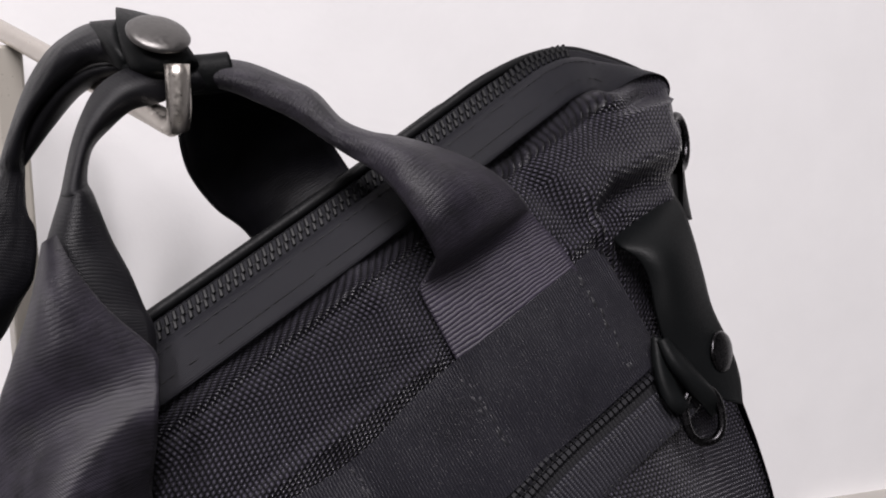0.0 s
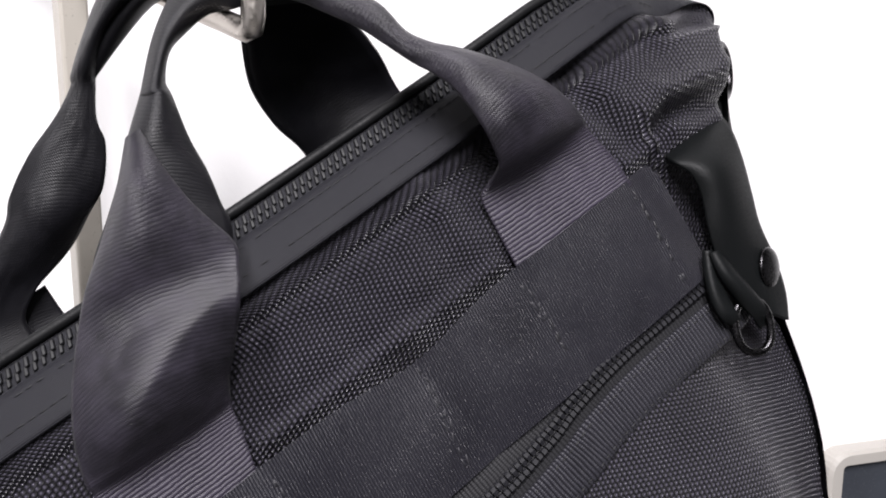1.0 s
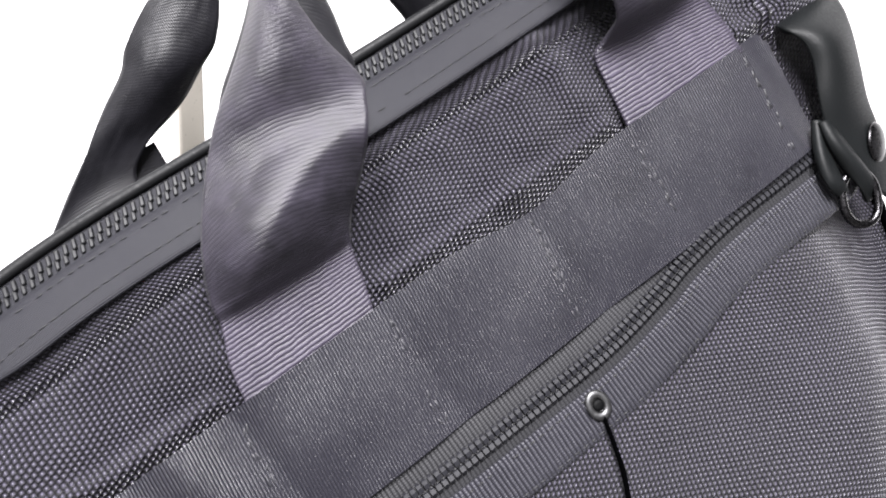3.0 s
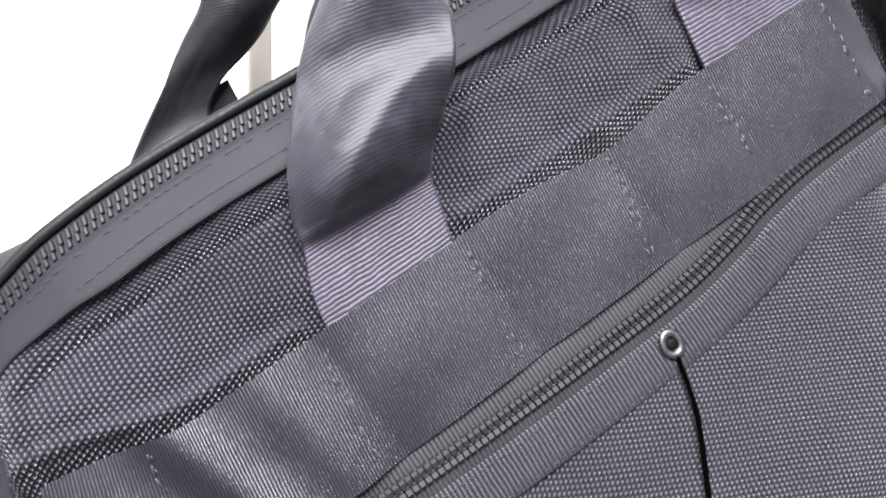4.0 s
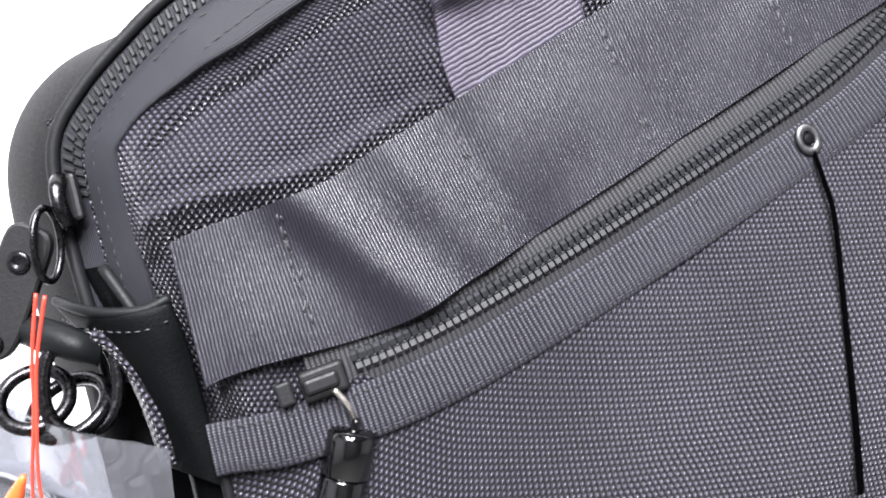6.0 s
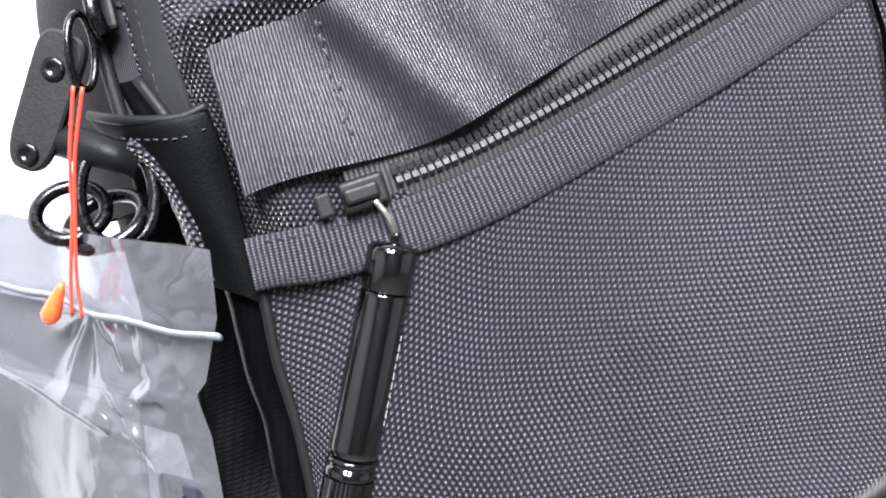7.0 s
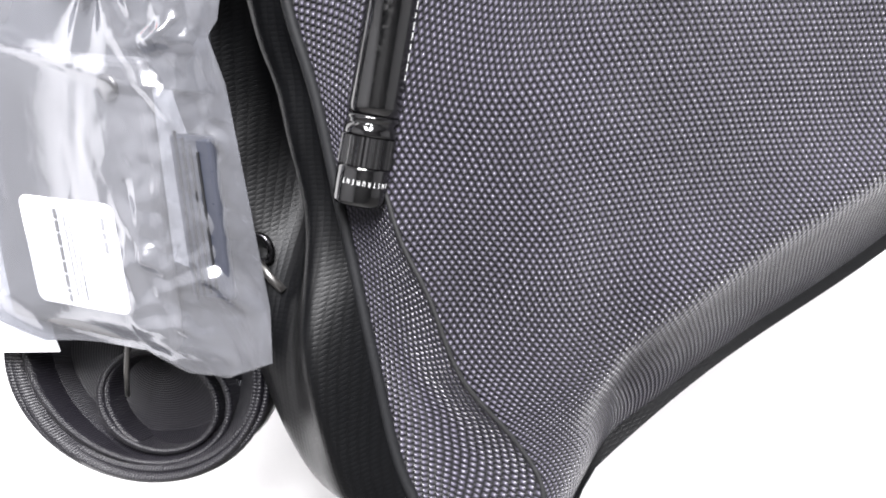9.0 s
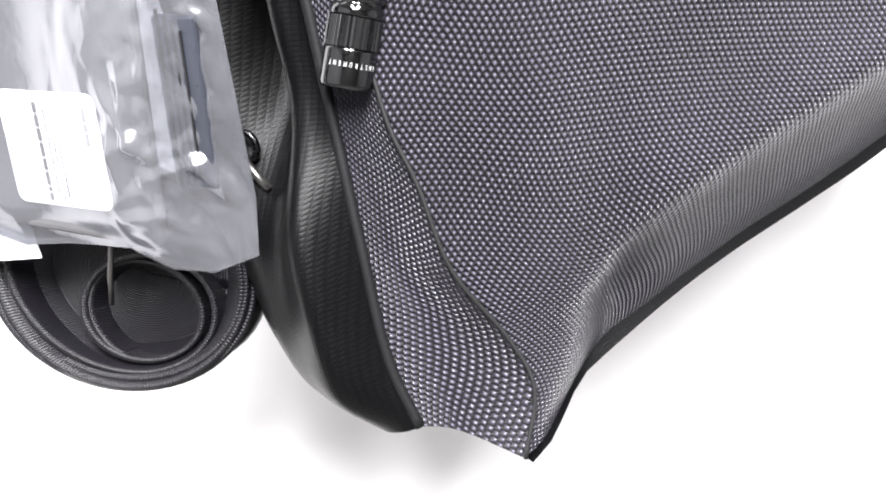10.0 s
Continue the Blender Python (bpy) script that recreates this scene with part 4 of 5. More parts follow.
ribbon("ring_loop", [
    ((0.2743, 0.0050, -0.0340), (0.2761, 0.0037, -0.0300), (0.2845, 0.0018, -0.0340)),
    ((0.2705, 0.0007, -0.0320), (0.2720, -0.0011, -0.0290), (0.2794, -0.0037, -0.0330)),
    ((0.2672, -0.0048, -0.0320), (0.2688, -0.0073, -0.0290), (0.2754, -0.0100, -0.0330)),
    ((0.2649, -0.0131, -0.0320), (0.2662, -0.0152, -0.0300), (0.2705, -0.0194, -0.0330)),
], PULL, "grey leather loop of the ring, lightened as if lit", 10, 24, 0.0016)


def ring(name, centre, normal, up, rx, ry, r, material, parent, label="", square=0.0):
    m = facing(centre, normal, up)
    pts = []
    for k in range(40):
        a = 2 * math.pi * k / 40
        c, s = math.cos(a), math.sin(a)
        e = 1 - square * 0.5
        pts.append(m @ Vector((rx * math.copysign(abs(c) ** e, c), ry * math.copysign(abs(s) ** e, s), 0)))
    return tube(name, pts, r, material, parent, label, closed=True)


ring("d_ring", (0.208, -0.0655, 0.005), (-0.1, 0.05, 1), (0.45, 0.85, 0), 0.0066, 0.0092, 0.0015, BLACK_METAL, bag, "small black steel ring", 0.3)
ring("d_ring", (0.2828, 0.0087, -0.028), (0.50, -0.42, 0.75), (0.57, 0.81, 0.14), 0.0100, 0.0105, 0.0017, BLACK_METAL, bag, "small black steel ring")

# eyelet and the slit below it
lathe("eyelet", [(0.0036, 0.0), (0.0037, 0.0006), (0.0030, 0.0011), (0.0020, 0.0010), (0.0016, 0.0003), (0.0015, -0.001)], facing((0.0873, -0.0634, 0.0047), (0, 0, 1), (0, 1, 0)) @ Matrix.Diagonal((1.1, 1.4, 1, 1)), EYELET, bag, "small round metal eyelet")


# no hole is cut: a dark disc carries its shade
lathe("eyelet_hole_shade", [(0.0019, 0.0), (0.0016, 0.0004), (0.0004, 0.00045)], facing((0.0873, -0.0634, 0.0052), (0, 0, 1), (0, 1, 0)), DULL, bag, "dark disc in place of the shade in the eyelet's hole", 20)


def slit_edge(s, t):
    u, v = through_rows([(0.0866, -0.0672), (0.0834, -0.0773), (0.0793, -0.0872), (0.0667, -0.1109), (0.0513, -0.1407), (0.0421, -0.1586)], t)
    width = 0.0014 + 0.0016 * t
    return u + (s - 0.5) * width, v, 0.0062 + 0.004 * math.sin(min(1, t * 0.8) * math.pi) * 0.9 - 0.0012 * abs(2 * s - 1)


# black strip laid on the cloth; its colour is the slit's inner shade
sheet("slit", slit_edge, 4, 40, plain_material("slit_shadow_cloth", (0.0006, 0.0006, 0.0007), 1.0, relief=0, spec=0.0), bag, "narrow slit in the pocket front, its inner shade a black strip")

# ---- leather cap with rings at the other end ----
ribbon("side_cap", [
    ((-0.1170, 0.0134, -0.0180), (-0.1049, 0.0021, -0.0030), (-0.0906, -0.0026, -0.0010)),
    ((-0.1176, 0.0118, -0.0180), (-0.1053, 0.0002, -0.0020), (-0.0913, -0.0050, -0.0005)),
    ((-0.1159, 0.0042, -0.0160), (-0.1043, -0.0072, -0.0020), (-0.0925, -0.0111, -0.0020)),
    ((-0.1133, -0.0048, -0.0140), (-0.1048, -0.0159, -0.0030), (-0.0953, -0.0204, -0.0050)),
    ((-0.1113, -0.0156, -0.0130), (-0.1065, -0.0271, -0.0050), (-0.0997, -0.0333, -0.0070)),
    ((-0.1125, -0.0281, -0.0130), (-0.1081, -0.0372, -0.0070), (-0.1034, -0.0443, -0.0080)),
    ((-0.1157, -0.0414, -0.0140), (-0.1108, -0.0470, -0.0090), (-0.1068, -0.0533, -0.0095)),
], LEATHER_SHADED, "black leather side cap with a rolled edge", 24, 70, 0.0010)
CAP_EDGE = spline([(-0.1170, 0.0134, -0.0180), (-0.1116, 0.0073, -0.0080), (-0.1049, 0.0020, -0.0025), (-0.0976, -0.0018, -0.0005), (-0.0906, -0.0027, -0.0005)], 40)
tube("cap_edge", CAP_EDGE, 0.0014, LEATHER, bag)
dashes("cap_stitching", [(p[0] - 0.0015, p[1] - 0.0050, p[2] + 0.0012) for p in CAP_EDGE], 0.0016, 0.0009, 0.0005, 0.0003, THREAD)


def bag_way(x, y, z):
    return BAG.to_3x3().inverted() @ Vector((x, y, z))


ring("d_ring", (-0.122, -0.0091, -0.009), (0.1, 0.0, 1), (0.5, 0.85, 0), 0.0092, 0.0128, 0.0019, BLACK_METAL, bag, "black steel ring", 0.25)
ring("d_ring", (-0.1346, -0.006, -0.014), bag_way(0.1, -0.55, 0.75), bag_way(0, -1, 0), 0.0088, 0.0088, 0.0019, BLACK_METAL, bag, "black steel ring")
ring("d_ring", (-0.1285, -0.0128, -0.013), bag_way(-0.2, -0.5, 0.8), bag_way(0, -1, 0), 0.0104, 0.0095, 0.0019, BLACK_METAL, bag, "black steel ring")
ribbon("ring_loop", [
    ((-0.1320, 0.0150, -0.028), (-0.1335, 0.0125, -0.027), (-0.1345, 0.0100, -0.028)),
    ((-0.1265, 0.0145, -0.016), (-0.1282, 0.0118, -0.013), (-0.1298, 0.0092, -0.016)),
    ((-0.1205, 0.0098, -0.010), (-0.1228, 0.0066, -0.007), (-0.1250, 0.0034, -0.010)),
    ((-0.1145, 0.0020, -0.007), (-0.1170, -0.0006, -0.004), (-0.1190, -0.0030, -0.007)),
    ((-0.1120, -0.0030, -0.009), (-0.1142, -0.0052, -0.008), (-0.1160, -0.0072, -0.010)),
], LEATHER, "leather loop round the rings", 10, 30, 0.002)
ribbon("cap_mesh", [
    ((-0.1147, -0.0005, -0.0090), (-0.1129, 0.0000, -0.0060), (-0.1113, 0.0011, -0.0070)),
    ((-0.1120, -0.0054, -0.0090), (-0.1100, -0.0052, -0.0060), (-0.1083, -0.0045, -0.0070)),
    ((-0.1111, -0.0132, -0.0090), (-0.1091, -0.0135, -0.0060), (-0.1073, -0.0133, -0.0070)),
    ((-0.1123, -0.0213, -0.0100), (-0.1103, -0.0218, -0.0070), (-0.1085, -0.0220, -0.0080)),
    ((-0.1143, -0.0294, -0.0110), (-0.1123, -0.0300, -0.0080), (-0.1106, -0.0304, -0.0090)),
    ((-0.1176, -0.0399, -0.0140), (-0.1156, -0.0404, -0.0110), (-0.1138, -0.0409, -0.0120)),
], MESH, "", 6, 40, 0.001)

# main zip slider with its leather pull
slider_m = facing((-0.0989, 0.034, -0.0125), (-0.25, 0.1, 1), (0.35, 1, 0))
block("zip_slider", slider_m @ pose(0, 0, 0.001), 0.0075, 0.013, 0.003, 0.0012, SLIDER, bag, "black metal slider")
tube("slider_bridge", [slider_m @ Vector(p) for p in spline([(0, 0.006, 0.002), (0, 0.003, 0.0055), (0, -0.003, 0.006), (0, -0.0075, 0.003)], 16)], 0.0013, BLACK_METAL, bag, flat=1.6)
ring("pull_ring", (-0.1092, 0.0258, -0.007), (0.75, -0.45, 0.55), (0.57, 0.81, 0.14), 0.0048, 0.0095, 0.0010, BLACK_METAL, bag)


def zip_pull():
    """Leather pull folded over the ring, with two rivets."""
    a, b = Vector((-0.1092, 0.0317, -0.008)), Vector((-0.138, 0.0093, -0.014))
    along = (b - a).normalized()
    nrm = Vector((-0.25, 0.0, 1)).normalized()
    m = facing((a + b) / 2, nrm, -along)
    half = (b - a).length / 2
    bm = bmesh.new()
    outline = []
    for q in range(40):
        ang = 2 * math.pi * q / 40
        cx, cy = math.cos(ang), math.sin(ang)
        x = math.copysign(abs(cx) ** 0.6, cx) * (0.0062 + 0.0010 * cy)
        outline.append((x, math.copysign(abs(cy) ** 0.38, cy) * half))
    loops = [[bm.verts.new((x * f, y * (1 - (1 - f) * 0.35), z)) for x, y in outline] for f, z in ((0.88, -0.0019), (1, -0.0014), (1, 0.0012), (0.9, 0.0018))]
    for la, lb in zip(loops[:-1], loops[1:]):
        for q in range(40):
            bm.faces.new((la[q], la[(q + 1) % 40], lb[(q + 1) % 40], lb[q]))
    bm.faces.new(loops[-1])
    bm.faces.new(loops[0][::-1])
    bmesh.ops.transform(bm, matrix=m, verts=list(bm.verts))
    body = part("zip_pull", bm, PULL, bag, "dark grey leather zip pull with two rivets, lightened as if lit")
    for k in (-0.22, 0.37):
        lathe("rivet", [(0.0030, 0.0), (0.0031, 0.0005), (0.0026, 0.0009), (0.0014, 0.0009), (0.0010, 0.0005), (0.0004, 0.0005)], m @ pose(0, k * -0.0388, 0.0017), BLACK_METAL, body, sides=20)
    return m


zip_pull()

# pocket zip slider
ps = facing((-0.0695, -0.0425, 0.0040), (0.05, 0, 1), (1, -0.25, 0))
block("pocket_slider", ps, 0.0085, 0.0125, 0.003, 0.0013, SLIDER, bag, "black metal slider of the pocket zip", 3)
block("slider_crown", ps @ pose(0, -0.001, 0.0024), 0.0042, 0.0095, 0.0024, 0.0010, SLIDER, bag)
block("slider_stop", ps @ pose(0, -0.0105, -0.0015), 0.0065, 0.0045, 0.002, 0.0008, PIPING, bag)

# ---- torch hung from the pocket slider ----
T_TOP, T_BOT = Vector((-0.1297, 0.1829, 0.9494)), Vector((-0.1389, 0.1665, 0.8793))
T_AX = (T_TOP - T_BOT).normalized()
T_BASE = T_BOT - T_AX * 0.003
torch_m = facing(T_BASE, T_AX, (0.3, -1, 0)) @ Matrix.Diagonal((1.09, 1.09, 1, 1))
torch = new("pocket_torch")
torch.matrix_world = torch_m
tagged(torch, "small glossy black aluminium torch hung from the pocket zip", "torch")
I4 = Matrix.Identity(4)
lathe("head", [(0.0056, 0.0), (0.0061, 0.0004), (0.0063, 0.0012), (0.0064, 0.0095), (0.0062, 0.0102)], I4, ANODISED, torch)
knurl_bm = bmesh.new()
bmesh.ops.create_cone(knurl_bm, segments=72, radius1=0.0066, radius2=0.0065, depth=0.0075, cap_ends=True, matrix=Matrix.Translation((0, 0, 0.014)))
for i, vert in enumerate(knurl_bm.verts):
    ang = math.atan2(vert.co.y, vert.co.x)
    if round((ang + math.pi) / (2 * math.pi) * 72) % 2:
        vert.co.x *= 0.965
        vert.co.y *= 0.965
part("knurled_ring", knurl_bm, ANODISED, torch)
lathe("collar", [(0.0062, 0.0179), (0.0064, 0.0184), (0.0064, 0.0205), (0.0057, 0.0209), (0.0057, 0.0217), (0.0063, 0.0222), (0.0062, 0.0232)], I4, ANODISED, torch)
lathe("barrel", [(0.0061, 0.0233), (0.00615, 0.026), (0.00615, 0.068), (0.0060, 0.0686)], I4, ANODISED, torch)
lathe("tail_cap", [(0.0058, 0.0688), (0.0063, 0.0693), (0.0063, 0.0795), (0.0058, 0.0812), (0.0035, 0.0818)], I4, ANODISED, torch)
block("lanyard_lug", pose(0, 0, 0.0828), 0.0022, 0.006, 0.004, 0.0008, ANODISED, torch)


def ring_text(body, radius, z, size, start, parent, material):
    """Letters set upside down round the barrel, each bent to it."""
    for i, ch in enumerate(body):
        cu = bpy.data.curves.new("letter", "FONT")
        cu.body, cu.size, cu.extrude, cu.align_x, cu.align_y = ch, size, 0.00003, "CENTER", "CENTER"
        tmp = new("letter_tmp", cu)
        me = bpy.data.meshes.new_from_object(tmp.evaluated_get(bpy.context.evaluated_depsgraph_get()))
        bpy.data.objects.remove(tmp)
        me.materials.append(material)
        ob = new("letter", me)
        ob.parent = parent
        a = start - i * 0.2
        ob.matrix_local = facing((radius * math.cos(a), radius * math.sin(a), z), (math.cos(a), math.sin(a), 0), (0, 0, -1)) @ Matrix.Diagonal((0.55, 1, 1, 1))


ring_text("INSTRUMENT", 0.00645, 0.0062, 0.0018, math.radians(142), torch, PRINT_GLINT)
# white bars down one edge, drawn in place of the barrel's highlight
for k in range(10):
    a = math.radians(157)
    z = 0.034 + k * 0.0026
    block("print_or_glint_bar", facing((0.00616 * math.cos(a), 0.00616 * math.sin(a), z), (math.cos(a), math.sin(a), 0), (0, 0, 1)), 0.0007, 0.0020 if k % 3 else 0.0013, 0.0001, 0, PRINT_GLINT, torch)
hook_top = bag_place(-0.0685, -0.0455, 0.0065)
tube("split_ring", spline([torch_m.inverted() @ hook_top, torch_m.inverted() @ (hook_top * 0.5 + (T_BASE + T_AX * 0.085) * 0.5 + Vector((0.001, -0.0015, 0))), (0, 0, 0.0835)], 16), 0.0008, NICKEL, torch, "bright wire link", sides=8)

def rounded(w, h, r, z):
    out = []
    for cx, cy, a0 in ((w - r, h - r, 0), (-w + r, h - r, 90), (-w + r, -h + r, 180), (w - r, -h + r, 270)):
        for k in range(7):
            a = math.radians(a0 + k * 15)
            out.append((cx + r * math.cos(a), cy + r * math.sin(a), z))
    return out


# ---- clear zip-lock packet on a red cord ----
PK_O = Vector((-0.1999, 0.1687, 0.9053))
PK = axes((0.938, -0.347, 0), (0, 0, 1), (-0.347, -0.938, 0), PK_O)
packet = new("accessory_packet")
packet.matrix_world = PK
tagged(packet, "clear plastic packet with grey card and label, on red cord", "plastic packet")


def packet_outline(y):
    left = float(np.interp(-y, [-0.055, -0.03, 0.0, 0.04, 0.075, 0.086], [-0.052, -0.053, -0.055, -0.058, -0.062, -0.060]))
    right = float(np.interp(-y, [-0.055, -0.034, -0.0156, -0.0119, 0.0, 0.035, 0.0645, 0.086], [0.0315, 0.0332, 0.0295, 0.0267, 0.0307, 0.036, 0.0405, 0.0405]))
    return left, right


def packet_bottom(x):
    return float(np.interp(x, [-0.062, -0.0436, 0.0002, 0.0151, 0.027, 0.0405], [-0.0825, -0.0865, -0.0775, -0.0808, -0.0800, -0.0728]))


rng = random.Random(11)
CREASES = [(rng.uniform(0.004, 0.034), rng.uniform(-0.068, 0.026), rng.uniform(-1.2, 1.9), rng.uniform(0.006, 0.016), rng.uniform(-0.0012, 0.0026)) for k in range(34)]
CREASES += [(rng.uniform(-0.05, 0.0), rng.uniform(-0.068, 0.026), rng.uniform(0.8, 2.2), rng.uniform(0.008, 0.02), rng.uniform(-0.0004, 0.0009)) for k in range(10)]
CREASES += [(-0.015, 0.004, -0.12, 0.05, 0.0022), (0.012, 0.002, -0.9, 0.02, 0.0018)]


def film(front):
    def f(s, t):
        y = 0.0515 + t * (-0.082 - 0.0515)
        x0, x1 = packet_outline(y)
        x = x0 + s * (x1 - x0)
        y = 0.0515 + t * (packet_bottom(x) - 0.0515)
        puff = math.sin(s * math.pi) ** 0.6 * smooth(0.15, 0.45, t) * smooth(1.0, 0.9, t)
        edge = smooth(0.52, 0.8, s)
        crink = 0.0012 * ripple(x, y * 0.5, 26, 2)
        reach = math.hypot(x + 0.006, y - 0.030)
        crink += 0.0011 * math.sin(math.atan2(y - 0.030, x + 0.006) * 9) * math.exp(-(reach / 0.02) ** 2) * smooth(0.033, 0.026, y) * smooth(0.002, 0.01, reach)
        for k, (cx, cy, ang, long, deep) in enumerate(CREASES):
            dx, dy = x - cx, y - cy
            along, off = dx * math.cos(ang) + dy * math.sin(ang), dy * math.cos(ang) - dx * math.sin(ang)
            crink += deep * max(0.0, 1 - abs(off) / 0.0035) * max(0.0, 1 - (along / long) ** 2)
        crink += 0.0012 * abs(ripple(x + y, y - x, 95, 8)) * edge
        crink *= smooth(0, 0.06, s) * smooth(0, 0.06, 1 - s)
        z = (0.0058 * puff + crink) * (1 if front else -1) + 0.002 * math.sin(x * 90 + 1)
        return x, y + 0.0015 * math.sin(x * 60) * (1 - t), z
    return f


for side, nm in ((True, "front_film"), (False, "rear_film")):
    ob = sheet(nm, film(side), 130, 160, FILM, packet, "crinkled clear plastic film")
    ob.visible_shadow = not side
ob = tube("zip_ridge", [(-0.052 + 0.0875 * k / 20, 0.0300 + 0.0014 * k / 20 + 0.0006 * math.sin(k), 0.0022 + 0.002 * math.sin((-0.052 + 0.0875 * k / 20) * 90 + 1)) for k in range(21)], 0.0019, plain_material("milky_plastic", (0.17, 0.18, 0.2), 0.2, relief=0), packet, "pale plastic closing ridge", flat=0.4)
block("grey_card", pose(-0.0245, -0.0370, -0.001, 0, 0, 3), 0.066, 0.083, 0.005, 0.0024, CARD, packet, "grey leather care card", 3)
lathe("card_stud", [(0.0034, 0.0), (0.0036, 0.0006), (0.0030, 0.0012), (0.0020, 0.0010), (0.0012, 0.0016), (0.0003, 0.0017)], pose(-0.0046, -0.0022, 0.0015), GUN_METAL, packet, "small press stud of the card", 24)
block("backing_card", pose(-0.012, 0.012, -0.0032, 0, 0, 3), 0.074, 0.030, 0.0012, 0.0004, BACKING, packet, "slate grey inner card")
block("booklet", pose(0.0235, -0.033, 0.0016, 0, 0, 5), 0.0130, 0.044, 0.003, 0.001, BOOKLET, packet, "dark folded leaflet")
for k in range(4):
    block("leaf", pose(0.0195 + k * 0.0022, -0.033, 0.0034, 0, 0, 5), 0.0006, 0.046 - k * 0.003, 0.0005, 0, PLASTIC, packet)
bm = bmesh.new()
bm.faces.new([bm.verts.new(p) for p in rounded(0.018, 0.0165, 0.003, 0.0)])
bmesh.ops.transform(bm, matrix=pose(-0.0237, -0.0525, 0.0024, 0, 0, 5), verts=list(bm.verts))
lab = solid(part("paper_label", bm, PAPER, packet, "white paper label with unreadable print"), 0.0003)
rng = random.Random(5)
for x, top, low, wide, gap in ((-0.0040, 0.0135, -0.0140, 0.0011, 0.0007), (-0.0008, 0.0120, -0.0130, 0.0004, 0.0005), (0.0010, 0.0090, -0.0135, 0.0004, 0.0005), (0.0028, 0.0020, -0.0140, 0.0004, 0.0005), (0.0138, 0.0125, 0.0030, 0.0010, 0.0008)):
    y = top
    while y > low:
        l = min(rng.uniform(0.0010, 0.0040), y - low + 0.0008)
        block("print_or_glint_bar", pose(-0.0237, -0.0525, 0.0029, 0, 0, 5) @ pose(x, y - l / 2, 0), wide, l, 0.0002, 0, INK, lab)
        y -= l + gap
for dx in (-0.0008, 0.0008):
    tube("cord", spline([(0.0028 + dx * 1.8, 0.0895, 0.008), (0.0004 + dx, 0.073, 0.009), (-0.0013 + dx * 0.6, 0.0578, 0.0085), (-0.0034 + dx * 1.2, 0.0425, 0.008), (-0.0040 + dx * 2.2, 0.031, 0.0075)], 40), 0.0005, CORD, packet, "red elastic cord", sides=6)
lathe("bead", [(0.0006, 0.006), (0.0012, 0.004), (0.0022, -0.002), (0.0026, -0.005), (0.0018, -0.0068), (0.0005, -0.0072)], Matrix.Translation((-0.0095, 0.0345, 0.0088)) @ pose(0, 0, 0, -90, 0, -28), BEAD, packet, "orange plastic cord end", 16)

# ---- rolled shoulder strap hung below the packet ----
roll = new("shoulder_strap")
roll_m = facing(PK @ Vector((-0.026, -0.0985, -0.016)), PK.to_3x3() @ Vector((0.08, 0.36, 0.93)), (0, 0, 1))
roll.matrix_world = roll_m
tagged(roll, "black webbing shoulder strap rolled up and hung by its end", "shoulder strap")


def coiled(s, t):
    """Outer turns, then a smaller coil set low inside; the far edge draws in."""
    if t < 0.6:
        q = t / 0.6
        a, r, cx, cy, sink = q * 2 * math.pi * 3.1 + 2.0, 0.0508 - 0.0055 * q, 0.0, 0.0, 0.0015 * q
    else:
        q = (t - 0.6) / 0.4
        k = smooth(0, 0.4, q)
        a, r, cx, cy, sink = 2 * math.pi * 3.1 + 2.0 + q * 2 * math.pi * 2.3, 0.044 - 0.0205 * k - 0.002 * q, 0.008 * k, -0.011 * k, 0.006 * k
    far = 1 - 0.4 * s if t < 0.6 else 1 - 0.15 * s
    return r * far * math.cos(a) + cx, r * far * math.sin(a) * 0.74 + cy + 0.0006 * math.sin(a * 1.5), -0.022 * s - sink + 0.0012 * math.sin(a * 0.7)


solid(sheet("webbing", coiled, 10, 360, STRAP, roll), 0.0016, 0.0)
solid(sheet("folded_pad", lambda s, t: (0.045 * t * math.cos(s * 2 * math.pi), 0.033 * t * math.sin(s * 2 * math.pi), -0.017 - 0.002 * math.sin(s * 9) * t), 48, 8, STRAP, roll), 0.003, 0.0)
bar_way = roll_m.inverted() @ PK
tube("bar", [bar_way @ Vector(p) for p in ((-0.0195, -0.081, -0.011), (-0.0235, -0.098, -0.012), (-0.0262, -0.1085, -0.014))], 0.0009, GUN_METAL, roll, "thin metal bar")

tag_m = PK @ pose(-0.0692, -0.0888, -0.004, 0, 0, 15)
tag = block("paper_tag", tag_m, 0.05, 0.02, 0.0006, 0.0002, PAPER, None)
tagged(tag, "blank white paper tag beside the rolled strap", "paper tag")

# small slider of the side pocket, half hidden by the packet
ring("side_slider", (-0.1537, -0.1145, -0.045), (-0.4, 0.1, 0.9), (0, 1, 0), 0.0034, 0.0042, 0.0011, BLACK_METAL, bag, "small black slider ring")
tube("side_pull", [(-0.1563, -0.1180, -0.044), (-0.1560, -0.1230, -0.043), (-0.1552, -0.1285, -0.042)], 0.0013, GUN_METAL, bag, "short metal pull")


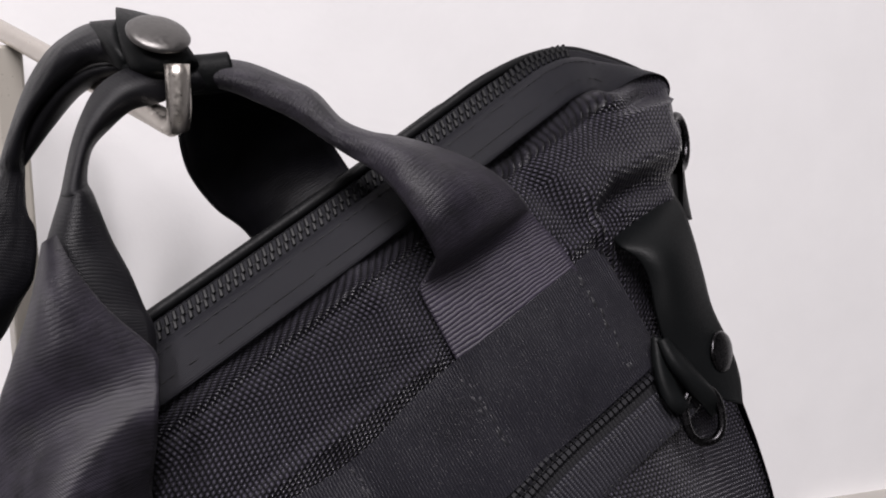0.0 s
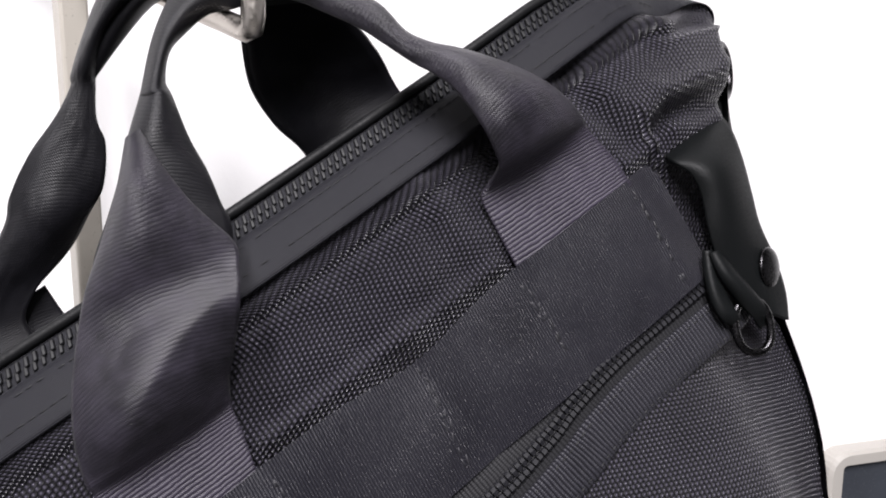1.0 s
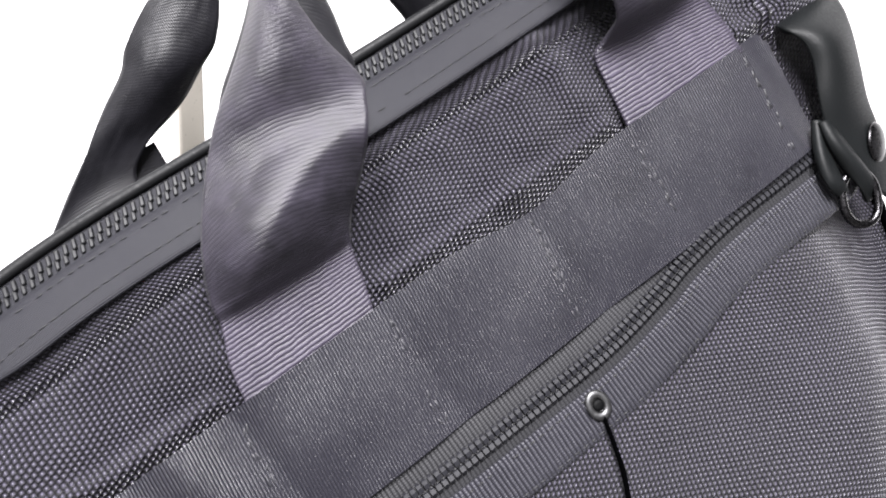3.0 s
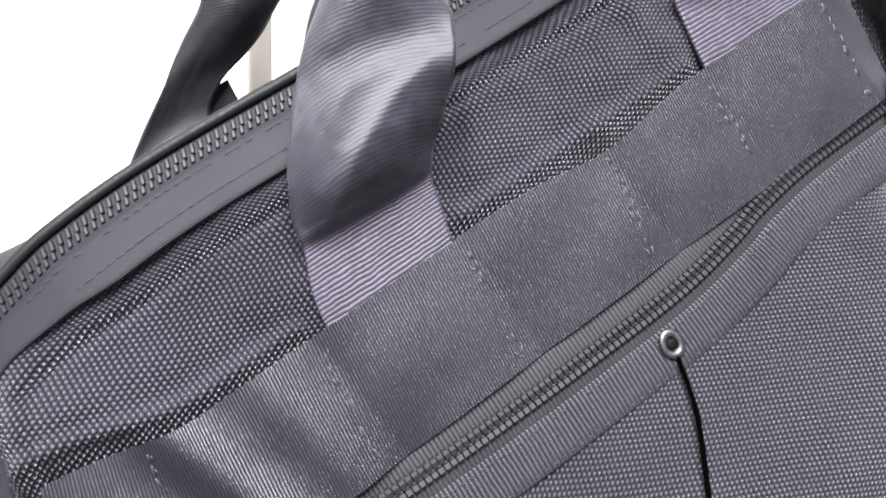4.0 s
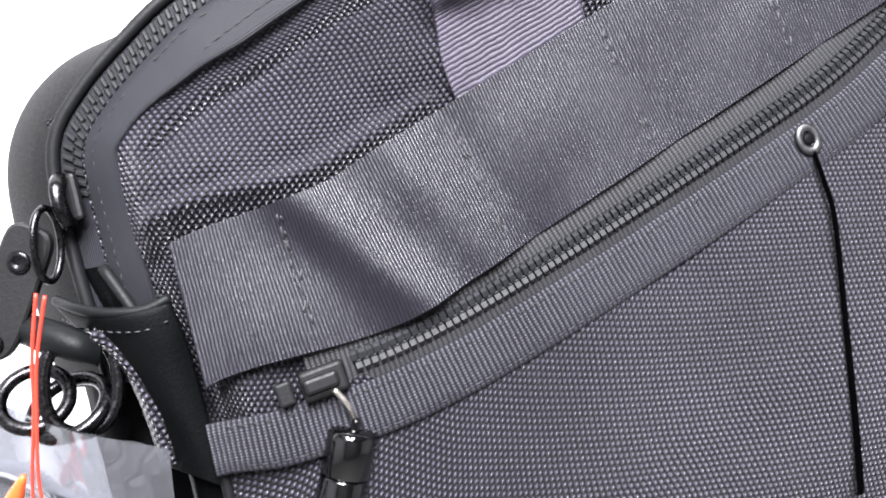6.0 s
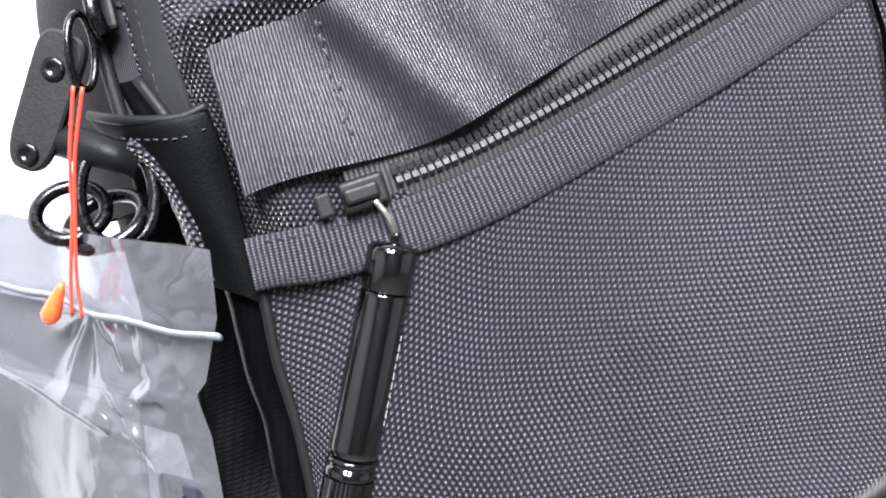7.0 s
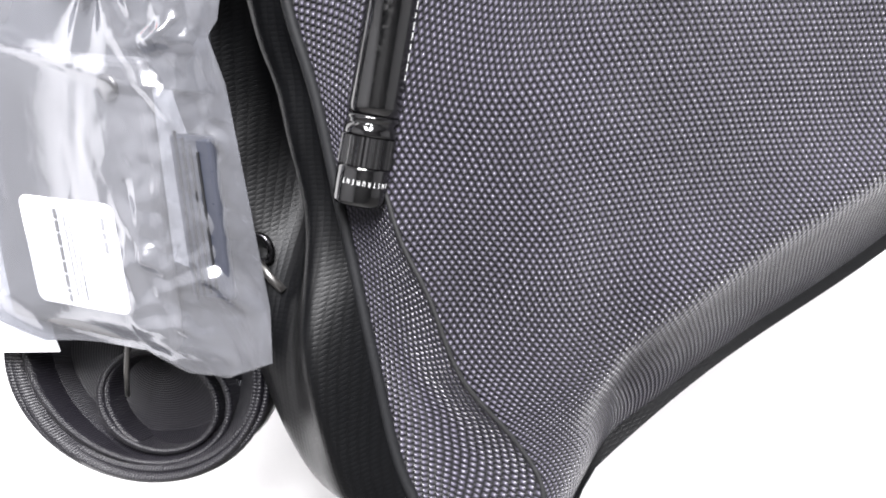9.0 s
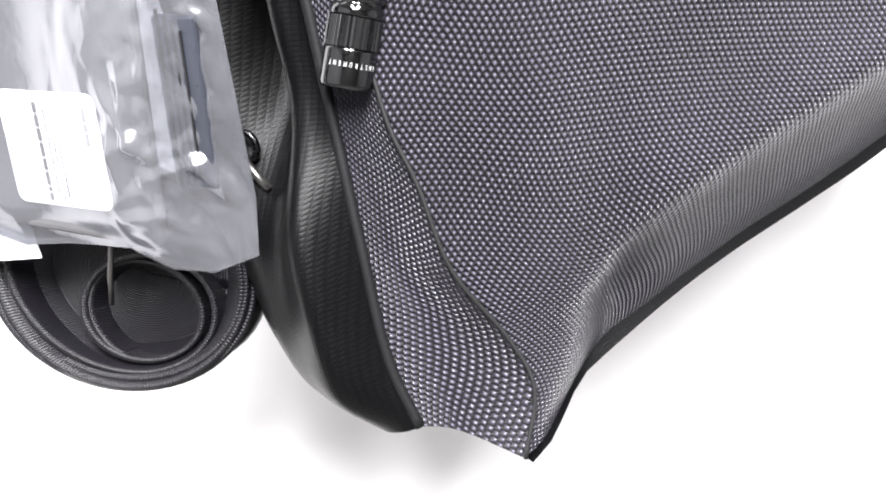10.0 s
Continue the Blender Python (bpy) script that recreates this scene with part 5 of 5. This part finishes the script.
# ---- display rack: post and sloping arm ----
rack = new("display_rack")
post_top = bag_place(0.1025, 0.186, -0.060)
rack.matrix_world = Matrix.Translation((post_top.x, post_top.y, 0))
tagged(rack, "satin nickel wall bracket with a sloping arm holding the bag", "display rack")
pm = axes(WALL_H, WALL_N * -1, Vector((0, 0, 1)), (0, 0, 0))
block("post", pm @ pose(0, 0, post_top.z - 0.125, 0, 0, 20), 0.0105, 0.0105, 0.24, 0.0012, RACK_PAINT, rack)
block("wall_mount", pm @ pose(0, 0.029, post_top.z - 0.235), 0.012, 0.052, 0.02, 0.002, NICKEL, rack)
tip = bag_place(0.121, 0.109, 0.011)
back = post_top + (post_top - tip).normalized() * 0.075
base = Vector((post_top.x, post_top.y, 0))
arm_pts = spline([back - base, post_top - base, (post_top * 0.5 + tip * 0.5) - base, tip - (tip - post_top).normalized() * 0.012 - base, tip + Vector((0, 0, 0.0005)) - base + (tip - post_top).normalized() * 0.001, tip + Vector((0, 0, 0.007)) - base + (tip - post_top).normalized() * 0.003, tip + Vector((0, 0, 0.0185)) - base + (tip - post_top).normalized() * 0.003], 60)
tube("arm", arm_pts, 0.0036, NICKEL, rack, "round nickel arm with an upturned tip", sides=20)

# ---- framed panel on the wall ----
panel = new("wall_panel")
panel_c = wall_place(0.459, 0.886, 0.004)
panel.matrix_world = axes(WALL_H, Vector((0, 0, 1)), WALL_N, panel_c)
tagged(panel, "cream plastic framed dark panel on the white wall", "wall panel")
bm = bmesh.new()
W, Hh, rr = 0.065, 0.075, 0.012


loops = [rounded(W, Hh, rr, -0.004), rounded(W, Hh, rr, 0.006), rounded(W - 0.002, Hh - 0.002, rr, 0.008), rounded(W - 0.009, Hh - 0.008, 0.003, 0.008), rounded(W - 0.010, Hh - 0.009, 0.003, 0.004)]
rows_v = [[bm.verts.new(p) for p in lp] for lp in loops]
for a, b in zip(rows_v[:-1], rows_v[1:]):
    for i in range(28):
        bm.faces.new((a[i], a[(i + 1) % 28], b[(i + 1) % 28], b[i]))
part("panel_frame", bm, FRAME_WHITE, panel)
bm = bmesh.new()
bm.faces.new([bm.verts.new(p) for p in rounded(W - 0.0102, Hh - 0.0092, 0.003, 0.0045)])
part("panel_face", bm, SCREEN, panel)
